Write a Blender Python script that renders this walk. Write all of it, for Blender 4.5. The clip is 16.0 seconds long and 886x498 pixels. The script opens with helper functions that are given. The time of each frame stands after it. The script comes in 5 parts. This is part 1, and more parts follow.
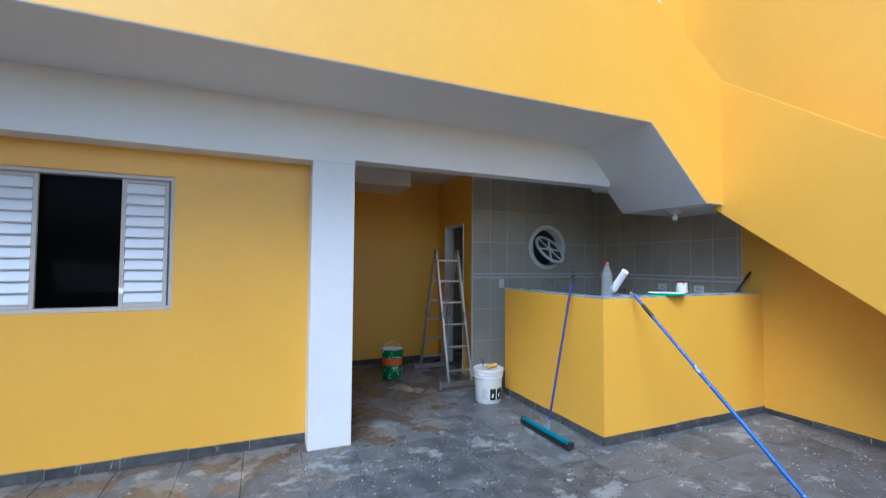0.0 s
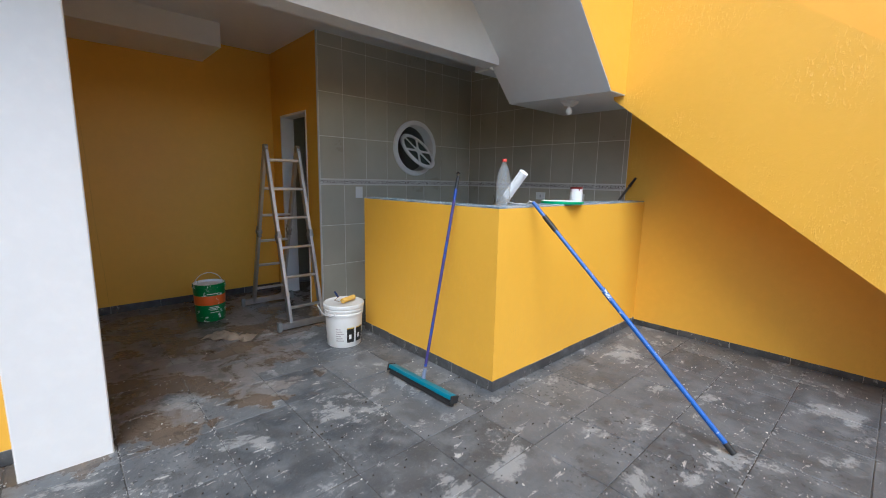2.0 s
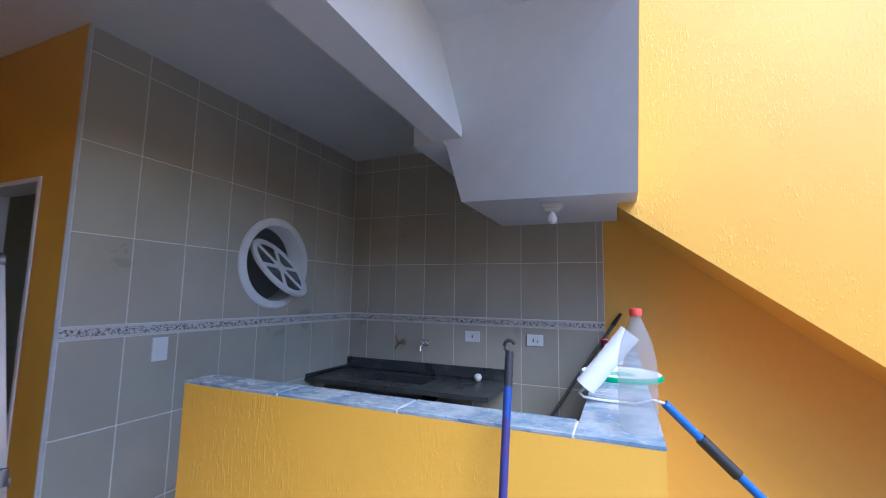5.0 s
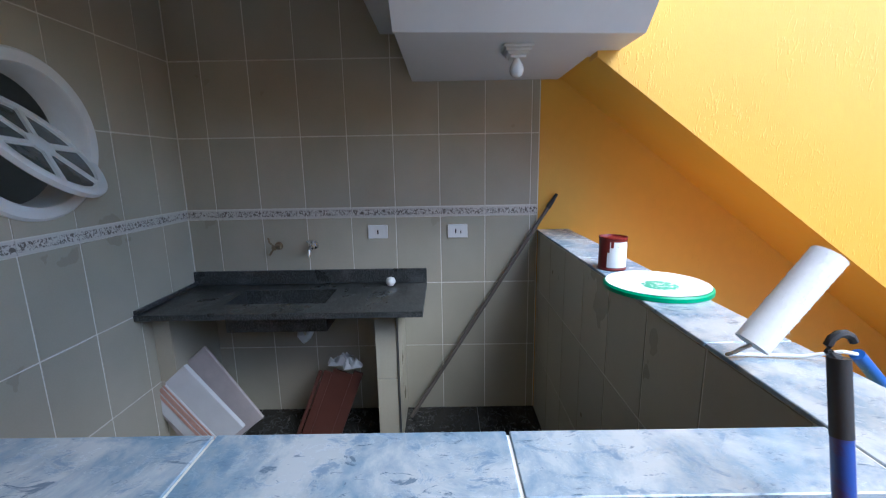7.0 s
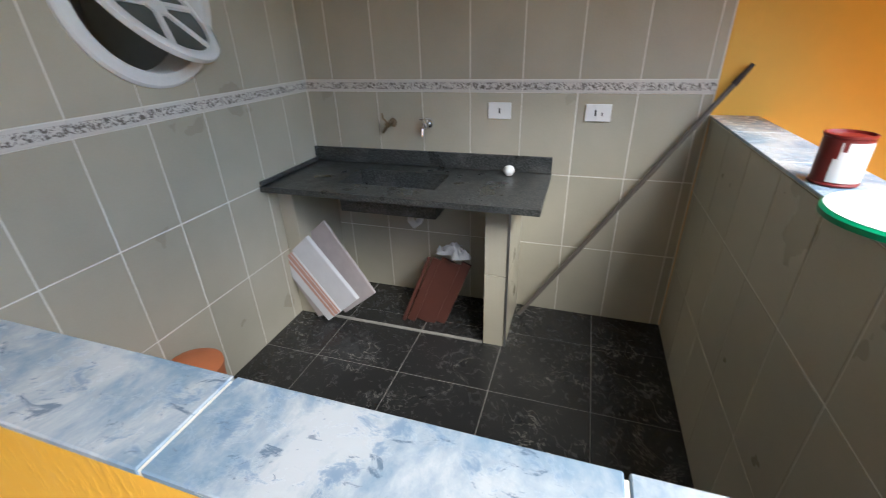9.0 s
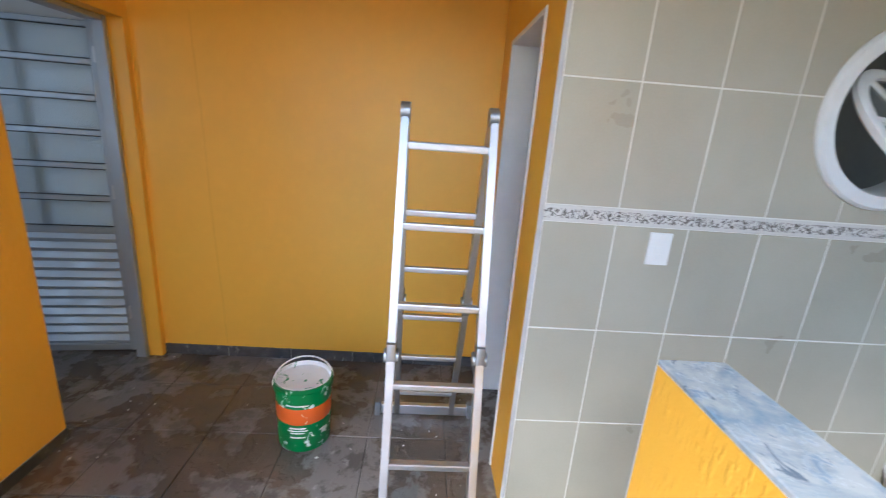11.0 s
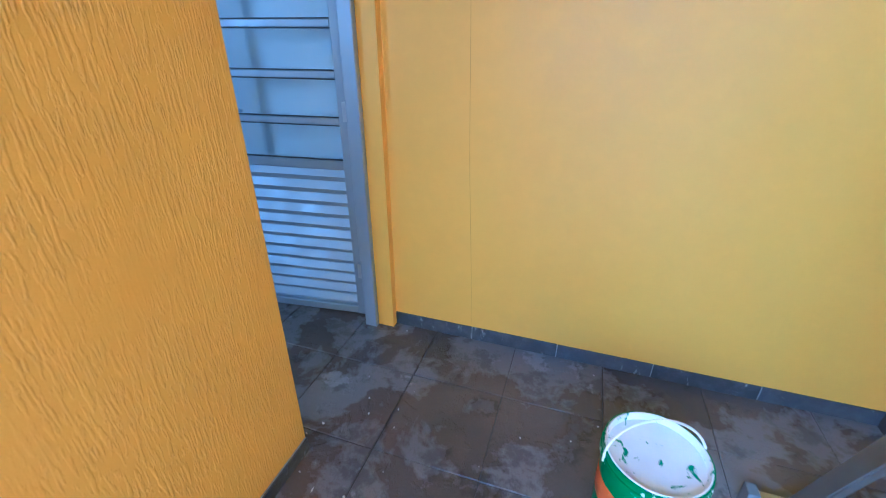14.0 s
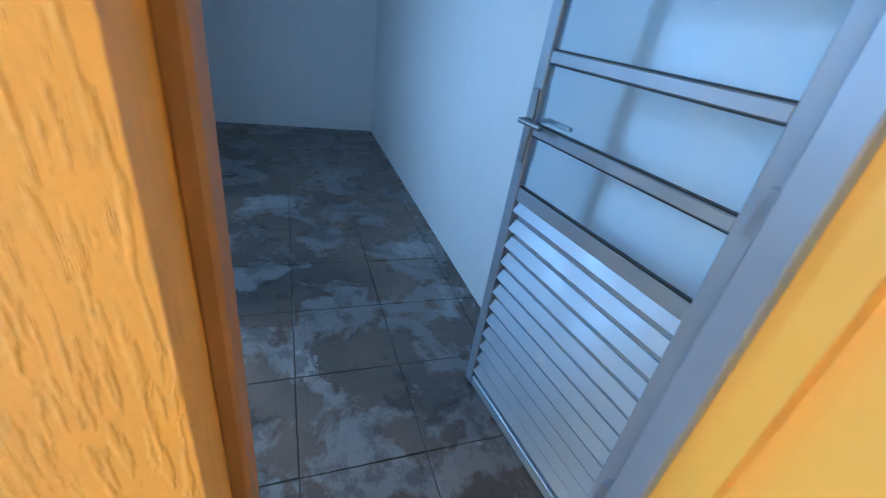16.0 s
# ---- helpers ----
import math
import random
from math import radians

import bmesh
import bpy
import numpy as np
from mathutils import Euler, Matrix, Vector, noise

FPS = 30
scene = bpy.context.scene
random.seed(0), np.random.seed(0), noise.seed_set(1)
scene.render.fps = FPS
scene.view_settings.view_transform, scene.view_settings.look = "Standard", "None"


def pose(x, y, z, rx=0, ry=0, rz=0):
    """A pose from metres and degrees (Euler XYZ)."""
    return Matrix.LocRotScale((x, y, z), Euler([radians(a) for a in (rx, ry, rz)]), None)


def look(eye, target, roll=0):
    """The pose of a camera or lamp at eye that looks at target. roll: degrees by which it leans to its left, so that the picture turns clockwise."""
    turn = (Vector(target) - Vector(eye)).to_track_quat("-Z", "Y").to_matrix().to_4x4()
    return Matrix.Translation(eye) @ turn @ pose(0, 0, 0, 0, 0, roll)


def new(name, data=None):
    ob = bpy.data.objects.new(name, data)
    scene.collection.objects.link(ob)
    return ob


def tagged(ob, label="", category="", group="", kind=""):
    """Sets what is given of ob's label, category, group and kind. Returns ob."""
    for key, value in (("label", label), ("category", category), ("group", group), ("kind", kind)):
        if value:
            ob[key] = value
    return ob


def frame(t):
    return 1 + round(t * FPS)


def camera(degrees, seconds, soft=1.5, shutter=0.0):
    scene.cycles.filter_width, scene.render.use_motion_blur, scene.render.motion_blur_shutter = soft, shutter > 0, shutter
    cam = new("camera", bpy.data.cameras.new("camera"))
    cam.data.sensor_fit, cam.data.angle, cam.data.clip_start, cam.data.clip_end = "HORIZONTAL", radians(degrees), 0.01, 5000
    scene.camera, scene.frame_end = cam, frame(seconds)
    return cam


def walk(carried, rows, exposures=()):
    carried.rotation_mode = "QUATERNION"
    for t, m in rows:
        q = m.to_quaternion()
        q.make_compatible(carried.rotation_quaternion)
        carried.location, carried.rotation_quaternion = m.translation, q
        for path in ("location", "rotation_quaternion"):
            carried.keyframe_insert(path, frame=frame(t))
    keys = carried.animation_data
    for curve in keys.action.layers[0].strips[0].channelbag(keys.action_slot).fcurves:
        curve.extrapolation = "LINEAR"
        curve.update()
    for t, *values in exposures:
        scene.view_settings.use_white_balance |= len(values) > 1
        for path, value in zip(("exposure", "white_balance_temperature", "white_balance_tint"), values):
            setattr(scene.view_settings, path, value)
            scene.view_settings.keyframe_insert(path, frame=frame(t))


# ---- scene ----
cam = camera(93.0, 16.0, 1.0, 0.2)
PATH = [
    (0, (0.995, 1.074, 1.524), (1.782, 2.912, 1.598), 0.4),
    (0.5, (1.151, 1.262, 1.44), (1.849, 3.12, 1.195), 2.1),
    (1, (1.298, 1.514, 1.405), (2.36, 3.189, 1.15), 2.0),
    (1.5, (1.439, 1.821, 1.417), (2.692, 3.352, 1.123), 1.7),
    (2, (1.617, 2.124, 1.409), (2.952, 3.578, 1.088), 1.1),
    (2.5, (1.79, 2.418, 1.421), (3.177, 3.824, 1.103), 2.9),
    (3, (1.931, 2.797, 1.458), (3.429, 4.09, 1.164), 3.5),
    (3.5, (2.086, 3.09, 1.458), (3.656, 4.316, 1.281), 2.7),
    (4, (2.257, 3.4, 1.548), (3.913, 4.523, 1.531), 2.0),
    (4.2, (2.326, 3.504, 1.522), (3.994, 4.605, 1.607), 1.9),
    (6.3, (2.995, 4.508, 1.7), (4.991, 4.641, 1.7), -1.8),
    (6.5, (3.077, 4.556, 1.663), (5.074, 4.642, 1.589), -1.9),
    (7, (3.228, 4.631, 1.651), (5.191, 4.641, 1.265), -1.0),
    (7.5, (3.405, 4.637, 1.654), (5.264, 4.677, 0.917), -1.0),
    (8, (3.507, 4.609, 1.617), (5.24, 4.681, 0.622), -1.2),
    (8.2, (3.523, 4.608, 1.612), (5.237, 4.683, 0.583), -1.3),
    (10.3, (3.386, 4.666, 1.645), (4.2, 6.411, 1.105), 4.0),
    (10.5, (3.348, 4.687, 1.649), (3.972, 6.512, 1.117), 4.2),
    (10.8, (3.304, 4.746, 1.617), (3.597, 6.659, 1.112), 4.2),
    (11, (3.218, 4.747, 1.634), (3.325, 6.669, 1.093), 4.3),
    (11.5, (3.098, 4.801, 1.602), (2.789, 6.662, 0.937), 6.4),
    (12, (2.978, 4.859, 1.582), (2.483, 6.6, 0.73), 11.1),
    (12.2, (2.929, 4.894, 1.544), (2.352, 6.607, 0.687), 12.1),
    (12.5, (2.828, 4.938, 1.556), (2.158, 6.571, 0.615), 11.3),
    (13, (2.742, 5.201, 1.485), (1.86, 6.69, 0.482), 5.5),
    (13.5, (2.564, 5.45, 1.451), (1.862, 7.067, 0.507), 2.0),
    (14, (2.332, 5.724, 1.415), (1.766, 7.419, 0.517), 0.3),
    (14.2, (2.292, 5.849, 1.479), (1.697, 7.513, 0.541), 0.6),
    (14.5, (2.199, 6.009, 1.415), (1.505, 7.623, 0.459), 2.0),
    (15, (2.077, 6.297, 1.44), (0.961, 7.644, 0.471), 4.3),
    (15.4, (1.985, 6.456, 1.339), (0.601, 7.609, 0.47), 6.6),
    (16, (1.73, 6.685, 1.329), (0.119, 7.366, 0.359), 9.4),
]
EXPOSURES = [(0, 0.9, 5000, 1), (0.5, 1.02, 5550, 3), (1.5, 0.98, 5900, 5), (2.5, 1.08, 5900, 4), (3.0, 1.2, 5250, 4), (3.5, 1.33, 5000, 11), (4.2, 1.4, 4650, 14), (6.5, 1.52, 5500, 9), (7.0, 1.62, 5300, 7), (8.0, 1.95, 6300, 6), (10.4, 2.65, 6100, 7), (12, 2.95, 5100, 2), (12.5, 3.0, 4700, 1), (13, 3.3, 4250, 0), (14, 3.52, 3900, 0), (15, 3.6, 3850, 1), (15.5, 3.6, 3950, 0), (16, 4.05, 4300, -2)]
walk(cam, [(t, look(eye, target, roll)) for t, eye, target, roll in PATH], EXPOSURES)

# ---------------- world, sun, exposure ----------------
world = bpy.data.worlds.new("sky_world")
scene.world = world
world.use_nodes = True
wn = world.node_tree.nodes
sky = wn.new("ShaderNodeTexSky")
sky.sky_type = "NISHITA"
sky.sun_disc = False
sky.sun_elevation = radians(49)
sky.sun_rotation = radians(220)
sky.air_density, sky.dust_density, sky.ozone_density = 1.0, 1.0, 1.0
wn["Background"].inputs[1].default_value = 0.15
world.node_tree.links.new(sky.outputs[0], wn["Background"].inputs[0])
sun = new("sun", bpy.data.lights.new("sun", "SUN"))
sun.data.energy, sun.data.angle, sun.data.color = 1.6, radians(38), (1.0, 0.97, 0.93)
sun.matrix_world = look((-5, -6, 9), (0, 0, 0))


window_light = new("window_light", bpy.data.lights.new("window_light", "AREA"))
window_light.data.shape = "RECTANGLE"
window_light.data.size, window_light.data.size_y = 0.45, 0.9
window_light.data.spread = radians(130)
window_light.data.energy, window_light.data.color = 1.2, (0.72, 0.85, 1.0)
window_light.matrix_world = look((-0.2, 5.08, 1.72), (-0.3, 7.5, 0.9))


# ---------------- material helpers ----------------
class Mat:
    """A node material with a principled shader and short calls for its texture chain."""

    def __init__(self, name, rough=0.6, metal=0.0, color=(0.5, 0.5, 0.5)):
        self.m = bpy.data.materials.new(name)
        self.m.use_nodes = True
        self.t = self.m.node_tree
        self.b = self.t.nodes["Principled BSDF"]
        self.set("Roughness", rough)
        self.set("Metallic", metal)
        self.set("Base Color", (*color, 1))
        self.height = None

    def set(self, key, v):
        if hasattr(v, "links"):
            self.t.links.new(v, self.b.inputs[key])
        else:
            self.b.inputs[key].default_value = v

    def node(self, kind, **kw):
        n = self.t.nodes.new(kind)
        for k, v in kw.items():
            sock = n.inputs[k] if k in n.inputs else None
            if sock is None:
                continue
            if hasattr(v, "links"):
                self.t.links.new(v, sock)
            else:
                sock.default_value = v
        return n

    def coords(self, scale=(1, 1, 1), world=True):
        if world:
            src = self.t.nodes.new("ShaderNodeNewGeometry").outputs["Position"]
        else:
            src = self.t.nodes.new("ShaderNodeTexCoord").outputs["Object"]
        n = self.node("ShaderNodeMapping", Vector=src, Scale=scale)
        return n.outputs[0]

    def noise(self, scale, detail=4, vec=None, rough=0.55, dist=0.0):
        n = self.node("ShaderNodeTexNoise", Scale=scale, Detail=detail, Roughness=rough, Distortion=dist)
        self.t.links.new(vec if vec is not None else self.coords(), n.inputs["Vector"])
        return n.outputs["Fac"]

    def ramp(self, fac, stops):
        n = self.t.nodes.new("ShaderNodeValToRGB")
        self.t.links.new(fac, n.inputs[0])
        e = n.color_ramp.elements
        while len(e) < len(stops):
            e.new(0.5)
        for el, (p, c) in zip(e, stops):
            el.position = p
            el.color = (*c, 1) if isinstance(c, tuple) else (c, c, c, 1)
        return n.outputs[0]

    def mix(self, fac, a, b, kind="MIX"):
        n = self.t.nodes.new("ShaderNodeMix")
        n.data_type, n.blend_type = "RGBA", kind
        for sock, v in ((n.inputs[0], fac), (n.inputs[6], a), (n.inputs[7], b)):
            if hasattr(v, "links"):
                self.t.links.new(v, sock)
            else:
                sock.default_value = (*v, 1) if isinstance(v, tuple) else v
        return n.outputs[2]

    def math(self, op, a, b=0.0):
        n = self.t.nodes.new("ShaderNodeMath")
        n.operation = op
        for sock, v in ((n.inputs[0], a), (n.inputs[1], b)):
            if hasattr(v, "links"):
                self.t.links.new(v, sock)
            else:
                sock.default_value = v
        return n.outputs[0]

    def random(self):
        return self.t.nodes.new("ShaderNodeObjectInfo").outputs["Random"]

    def bump(self, height, distance=0.002, strength=1.0):
        n = self.node("ShaderNodeBump", Strength=strength, Distance=distance, Height=height)
        if self.height is not None:
            self.t.links.new(self.height, n.inputs["Normal"])
        self.height = n.outputs[0]
        self.set("Normal", self.height)
        return self


def plaster(name, color, dark, groove, sparse=0.38, grain=(95, 95, 20), cut=(0.46, 0.62)):
    """Painted plaster; groove: depth in metres of the dragged vertical texture, grain: its fineness along x, y, z."""
    m = Mat(name, 0.55)
    big = m.noise(0.9, 5)
    fine = m.noise(14, 5)
    col = m.mix(m.ramp(big, [(0.35, 0.0), (0.7, 1.0)]), dark, color)
    col = m.mix(m.ramp(fine, [(0.45, 0.0), (0.8, 0.25)]), col, tuple(min(1, c * 1.12 + 0.01) for c in color))
    m.set("Base Color", col)
    m.set("Roughness", m.ramp(fine, [(0.3, 0.42), (0.7, 0.56)]))
    m.set("Specular IOR Level", 0.75)
    if groove:
        g = m.noise(1.0, 3, m.coords(grain), 0.55, 0.1)
        g = m.ramp(g, [(cut[0], 0.0), (cut[1], 1.0)])
        mask = m.ramp(m.noise(1.5, 4), [(sparse, 0.03), (sparse + 0.14, 1.0)])
        m.bump(m.math("MULTIPLY", g, mask), groove, 0.8)
        m.bump(m.noise(160, 3), 0.0008, 0.5)
    else:
        m.bump(m.noise(30, 5), 0.0012, 0.5)
    m.bump(m.noise(4.5, 3), 0.008, 0.35)
    return m.m


YELLOW = plaster("yellow_paint", (0.85, 0.470, 0.050), (0.81, 0.430, 0.040), 0.0018, 0.45, (90, 90, 30), (0.57, 0.66))
YELLOW_FAINT = plaster("yellow_faint_grain_paint", (0.85, 0.470, 0.050), (0.81, 0.430, 0.040), 0.0016, 0.47, (85, 85, 20), (0.52, 0.66))
YELLOW_RAKED = plaster("yellow_raked_paint", (0.85, 0.470, 0.050), (0.81, 0.430, 0.040), 0.0023, 0.36, (140, 140, 17), (0.50, 0.60))
YELLOW_SMOOTH = plaster("yellow_paint_smooth", (0.85, 0.470, 0.050), (0.81, 0.430, 0.040), 0.0)
WHITE = plaster("white_paint", (0.80, 0.80, 0.80), (0.75, 0.755, 0.76), 0.0)


def simple(name, color, rough=0.5, metal=0.0, vary=0.12, scale=25, bump=0.0):
    m = Mat(name, rough, metal, color)
    n = m.noise(scale, 5)
    lo = tuple(c * (1 - vary) for c in color)
    hi = tuple(min(1, c * (1 + vary)) for c in color)
    m.set("Base Color", m.mix(n, lo, hi))
    m.set("Roughness", m.ramp(n, [(0.3, max(0.02, rough - 0.08)), (0.7, min(1, rough + 0.08))]))
    if bump:
        m.bump(m.noise(scale * 5, 4), bump)
    return m.m


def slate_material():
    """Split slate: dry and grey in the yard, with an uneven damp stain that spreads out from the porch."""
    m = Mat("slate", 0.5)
    big = m.noise(1.3, 5, None, 0.55, 0.1)
    mid = m.noise(6.0, 9, None, 0.7, 0.1)
    fine = m.noise(85, 8, None, 0.75)
    layer = m.noise(1.0, 6, m.coords((4.2, 3.4, 4)), 0.6, 0.35)
    # dry stone
    dry = m.mix(m.random(), (0.058, 0.064, 0.073), (0.122, 0.131, 0.143))
    dry = m.mix(m.ramp(mid, [(0.42, 0.0), (0.64, 0.7)]), dry, (0.175, 0.181, 0.190))
    dry = m.mix(m.ramp(layer, [(0.40, 0.55), (0.46, 0.0)]), dry, (0.070, 0.072, 0.076))
    dry = m.mix(m.ramp(fine, [(0.58, 0.0), (0.72, 0.45)]), dry, (0.30, 0.30, 0.295))
    smear = m.noise(1.0, 10, m.coords((2.3, 2.9, 3)), 0.74, 0.25)
    dry = m.mix(m.ramp(smear, [(0.56, 0.0), (0.60, 0.6)]), dry, (0.36, 0.365, 0.365))
    streak = m.noise(1.0, 7, m.coords((9, 26, 20)), 0.72, 0.6)
    dry = m.mix(m.ramp(streak, [(0.625, 0.0), (0.64, 0.75)]), dry, (0.50, 0.49, 0.47))
    drops = m.math("MULTIPLY", m.ramp(m.noise(34, 4, None, 0.6, 0.3), [(0.58, 0.0), (0.61, 1.0)]), m.ramp(m.noise(0.85, 3), [(0.50, 0.0), (0.58, 0.8)]))
    dry = m.mix(drops, dry, (0.040, 0.040, 0.042))
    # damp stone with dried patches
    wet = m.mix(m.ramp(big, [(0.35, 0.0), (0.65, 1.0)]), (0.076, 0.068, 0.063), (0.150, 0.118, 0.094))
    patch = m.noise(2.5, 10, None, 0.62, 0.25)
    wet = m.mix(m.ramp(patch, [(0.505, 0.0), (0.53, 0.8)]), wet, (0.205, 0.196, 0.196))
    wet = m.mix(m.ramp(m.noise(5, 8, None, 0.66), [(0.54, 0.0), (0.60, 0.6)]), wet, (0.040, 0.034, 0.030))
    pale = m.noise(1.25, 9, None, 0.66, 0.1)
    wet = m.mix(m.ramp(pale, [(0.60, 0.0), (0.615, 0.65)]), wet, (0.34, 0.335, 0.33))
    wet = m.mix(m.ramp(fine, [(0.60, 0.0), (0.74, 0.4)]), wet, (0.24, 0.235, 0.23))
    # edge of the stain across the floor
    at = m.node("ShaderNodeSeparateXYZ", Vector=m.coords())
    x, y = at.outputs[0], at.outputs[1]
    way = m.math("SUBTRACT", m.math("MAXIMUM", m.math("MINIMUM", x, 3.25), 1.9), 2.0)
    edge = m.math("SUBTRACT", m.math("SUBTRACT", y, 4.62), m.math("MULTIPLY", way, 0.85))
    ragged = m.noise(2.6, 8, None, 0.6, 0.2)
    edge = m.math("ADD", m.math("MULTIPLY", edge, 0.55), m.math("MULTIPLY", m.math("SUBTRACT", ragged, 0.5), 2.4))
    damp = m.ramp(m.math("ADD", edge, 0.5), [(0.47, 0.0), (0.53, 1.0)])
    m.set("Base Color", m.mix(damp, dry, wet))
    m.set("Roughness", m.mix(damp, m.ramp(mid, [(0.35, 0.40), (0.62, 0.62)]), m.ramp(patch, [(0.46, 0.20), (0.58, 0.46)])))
    m.bump(m.noise(11, 8, None, 0.7), 0.005, 0.55)
    m.bump(m.ramp(layer, [(0.38, 0.0), (0.43, 0.4), (0.52, 0.45), (0.56, 1.0)]), 0.004, 0.8)
    m.bump(fine, 0.0012, 0.7)
    return m.m


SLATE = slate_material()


def joint_material():
    """Dark dirty joints, filled with pale cement in stretches."""
    m = Mat("floor_joint", 0.85)
    fill = m.noise(1.4, 6, None, 0.6, 0.2)
    m.set("Base Color", m.mix(m.ramp(fill, [(0.56, 0.0), (0.64, 1.0)]), (0.062, 0.057, 0.053), (0.20, 0.196, 0.19)))
    m.bump(m.noise(60, 4), 0.002)
    return m.m


JOINT = joint_material()
# grey that puts the small room's shade into its plaster colour
SHADED_INSIDE = simple("shaded_room_plaster", (0.30, 0.30, 0.29), 0.8)


# ---------------- mesh helpers ----------------
def box(bm, x0, x1, y0, y1, z0, z1, bevel=0.0, seg=1):
    r = bmesh.ops.create_cube(bm, size=1.0, matrix=Matrix.LocRotScale(((x0 + x1) / 2, (y0 + y1) / 2, (z0 + z1) / 2), None, (abs(x1 - x0), abs(y1 - y0), abs(z1 - z0))))
    if bevel > 0:
        edges = {e for v in r["verts"] for e in v.link_edges}
        bmesh.ops.bevel(bm, geom=list(edges), offset=bevel, segments=seg, affect="EDGES", profile=0.6)
    return r["verts"]


def prism(bm, outline, axis, a, b):
    """The outline (two coordinates in the order of the other axes) pulled from a to b along the axis."""
    n = "xyz".index(axis)

    def at(p, v):
        p = list(p)
        p.insert(n, v)
        return p
    lo = [bm.verts.new(at(p, a)) for p in outline]
    hi = [bm.verts.new(at(p, b)) for p in outline]
    k = len(outline)
    bm.faces.new(lo)
    bm.faces.new(hi[::-1])
    for i in range(k):
        bm.faces.new((lo[i], lo[(i + 1) % k], hi[(i + 1) % k], hi[i]))
    bmesh.ops.recalc_face_normals(bm, faces=bm.faces[:])


def along(p0, p1):
    p0, p1 = Vector(p0), Vector(p1)
    return Matrix.Translation((p0 + p1) / 2) @ (p1 - p0).to_track_quat("Z", "Y").to_matrix().to_4x4(), (p1 - p0).length


def rod(bm, p0, p1, r0, r1=None, seg=12):
    m, d = along(p0, p1)
    bmesh.ops.create_cone(bm, cap_ends=True, segments=seg, radius1=r0, radius2=r0 if r1 is None else r1, depth=d, matrix=m)


def bar(bm, p0, p1, w, t, turn=0.0, bevel=0.0):
    """A rectangular bar from p0 to p1, w by t in section."""
    m, d = along(p0, p1)
    m = m @ Matrix.Rotation(radians(turn), 4, "Z") @ Matrix.Diagonal((w, t, d, 1))
    r = bmesh.ops.create_cube(bm, size=1.0, matrix=m)
    if bevel:
        bmesh.ops.bevel(bm, geom=list({e for v in r["verts"] for e in v.link_edges}), offset=bevel, segments=2, affect="EDGES")


def lathe(bm, profile, seg=32, m=None):
    """Turns a profile of (radius, height) about z."""
    m = m or Matrix()
    rings = []
    for r, z in profile:
        if r < 1e-6:
            rings.append([bm.verts.new(m @ Vector((0, 0, z)))])
        else:
            rings.append([bm.verts.new(m @ Vector((r * math.cos(2 * math.pi * i / seg), r * math.sin(2 * math.pi * i / seg), z))) for i in range(seg)])
    for a, b in zip(rings, rings[1:]):
        for i in range(seg):
            j = (i + 1) % seg
            if len(a) == 1 and len(b) == 1:
                continue
            if len(a) == 1:
                bm.faces.new((a[0], b[j], b[i]))
            elif len(b) == 1:
                bm.faces.new((a[i], a[j], b[0]))
            else:
                bm.faces.new((a[i], a[j], b[j], b[i]))


def tube(bm, pts, r, seg=8, closed=False):
    """A round tube along points."""
    pts = [Vector(p) for p in pts]
    rings = []
    n = len(pts)
    for i, p in enumerate(pts):
        a = pts[(i - 1) % n] if closed or i else p
        b = pts[(i + 1) % n] if closed or i < n - 1 else p
        q = (b - a).to_track_quat("Z", "Y")
        rings.append([bm.verts.new(p + q @ Vector((r * math.cos(2 * math.pi * k / seg), r * math.sin(2 * math.pi * k / seg), 0))) for k in range(seg)])
    pairs = list(zip(rings, rings[1:])) + ([(rings[-1], rings[0])] if closed else [])
    for a, b in pairs:
        for k in range(seg):
            bm.faces.new((a[k], a[(k + 1) % seg], b[(k + 1) % seg], b[k]))
    if not closed:
        bm.faces.new(rings[0][::-1])
        bm.faces.new(rings[-1])


def mesh_of(name, bm, mats, smooth=False):
    bmesh.ops.recalc_face_normals(bm, faces=bm.faces[:])
    me = bpy.data.meshes.new(name)
    bm.to_mesh(me)
    bm.free()
    for m in mats if isinstance(mats, (list, tuple)) else [mats]:
        me.materials.append(m)
    if smooth:
        for p in me.polygons:
            p.use_smooth = True
        me.set_sharp_from_angle(angle=radians(40))
    return me


def structure(name, bm, mat, label, category):
    return tagged(new(name, mesh_of(name, bm, mat)), label, category, kind="structure")


def part(name, bm, mat, parent, label="", smooth=False):
    ob = new(name, mesh_of(name, bm, mat, smooth))
    ob.parent = parent
    if label:
        tagged(ob, label)
    return ob


def thing(name, m, label, category, group=""):
    ob = new(name)
    ob.matrix_world = m
    ob.empty_display_size = 0.1
    return tagged(ob, label, category, group)


# ---------------- plan ----------------
X_COUNTER, Y_COUNTER, Y_COUNTER_END, Z_COUNTER = 3.678, 3.85, 5.436, 1.25
X_RIGHT, Y_TILE, X_TILE = 5.865, 6.25, 3.645
Y_BACK, X_WING, Y_WING_END, Y_DOOR = 7.453, 1.487, 6.61, 7.41
Y_FRONT, Y_BEAM, Z_BEAM = 4.91, 4.70, 2.41
X_PIL0, X_PIL1 = 1.36, 1.715
Y_FASCIA, X_STAIR, Z_SLAB, Z_CEIL = 3.835, 5.24, 2.845, 2.85
Z_LAND, Z_KITCHEN = 2.145, 0.02

# ---------------- structure: floor and walls ----------------
bm = bmesh.new()
box(bm, -9, 9, -9, 12, -0.3, -0.006)
ground = structure("ground", bm, JOINT, "dark mortar bed under the slate paving", "ground")

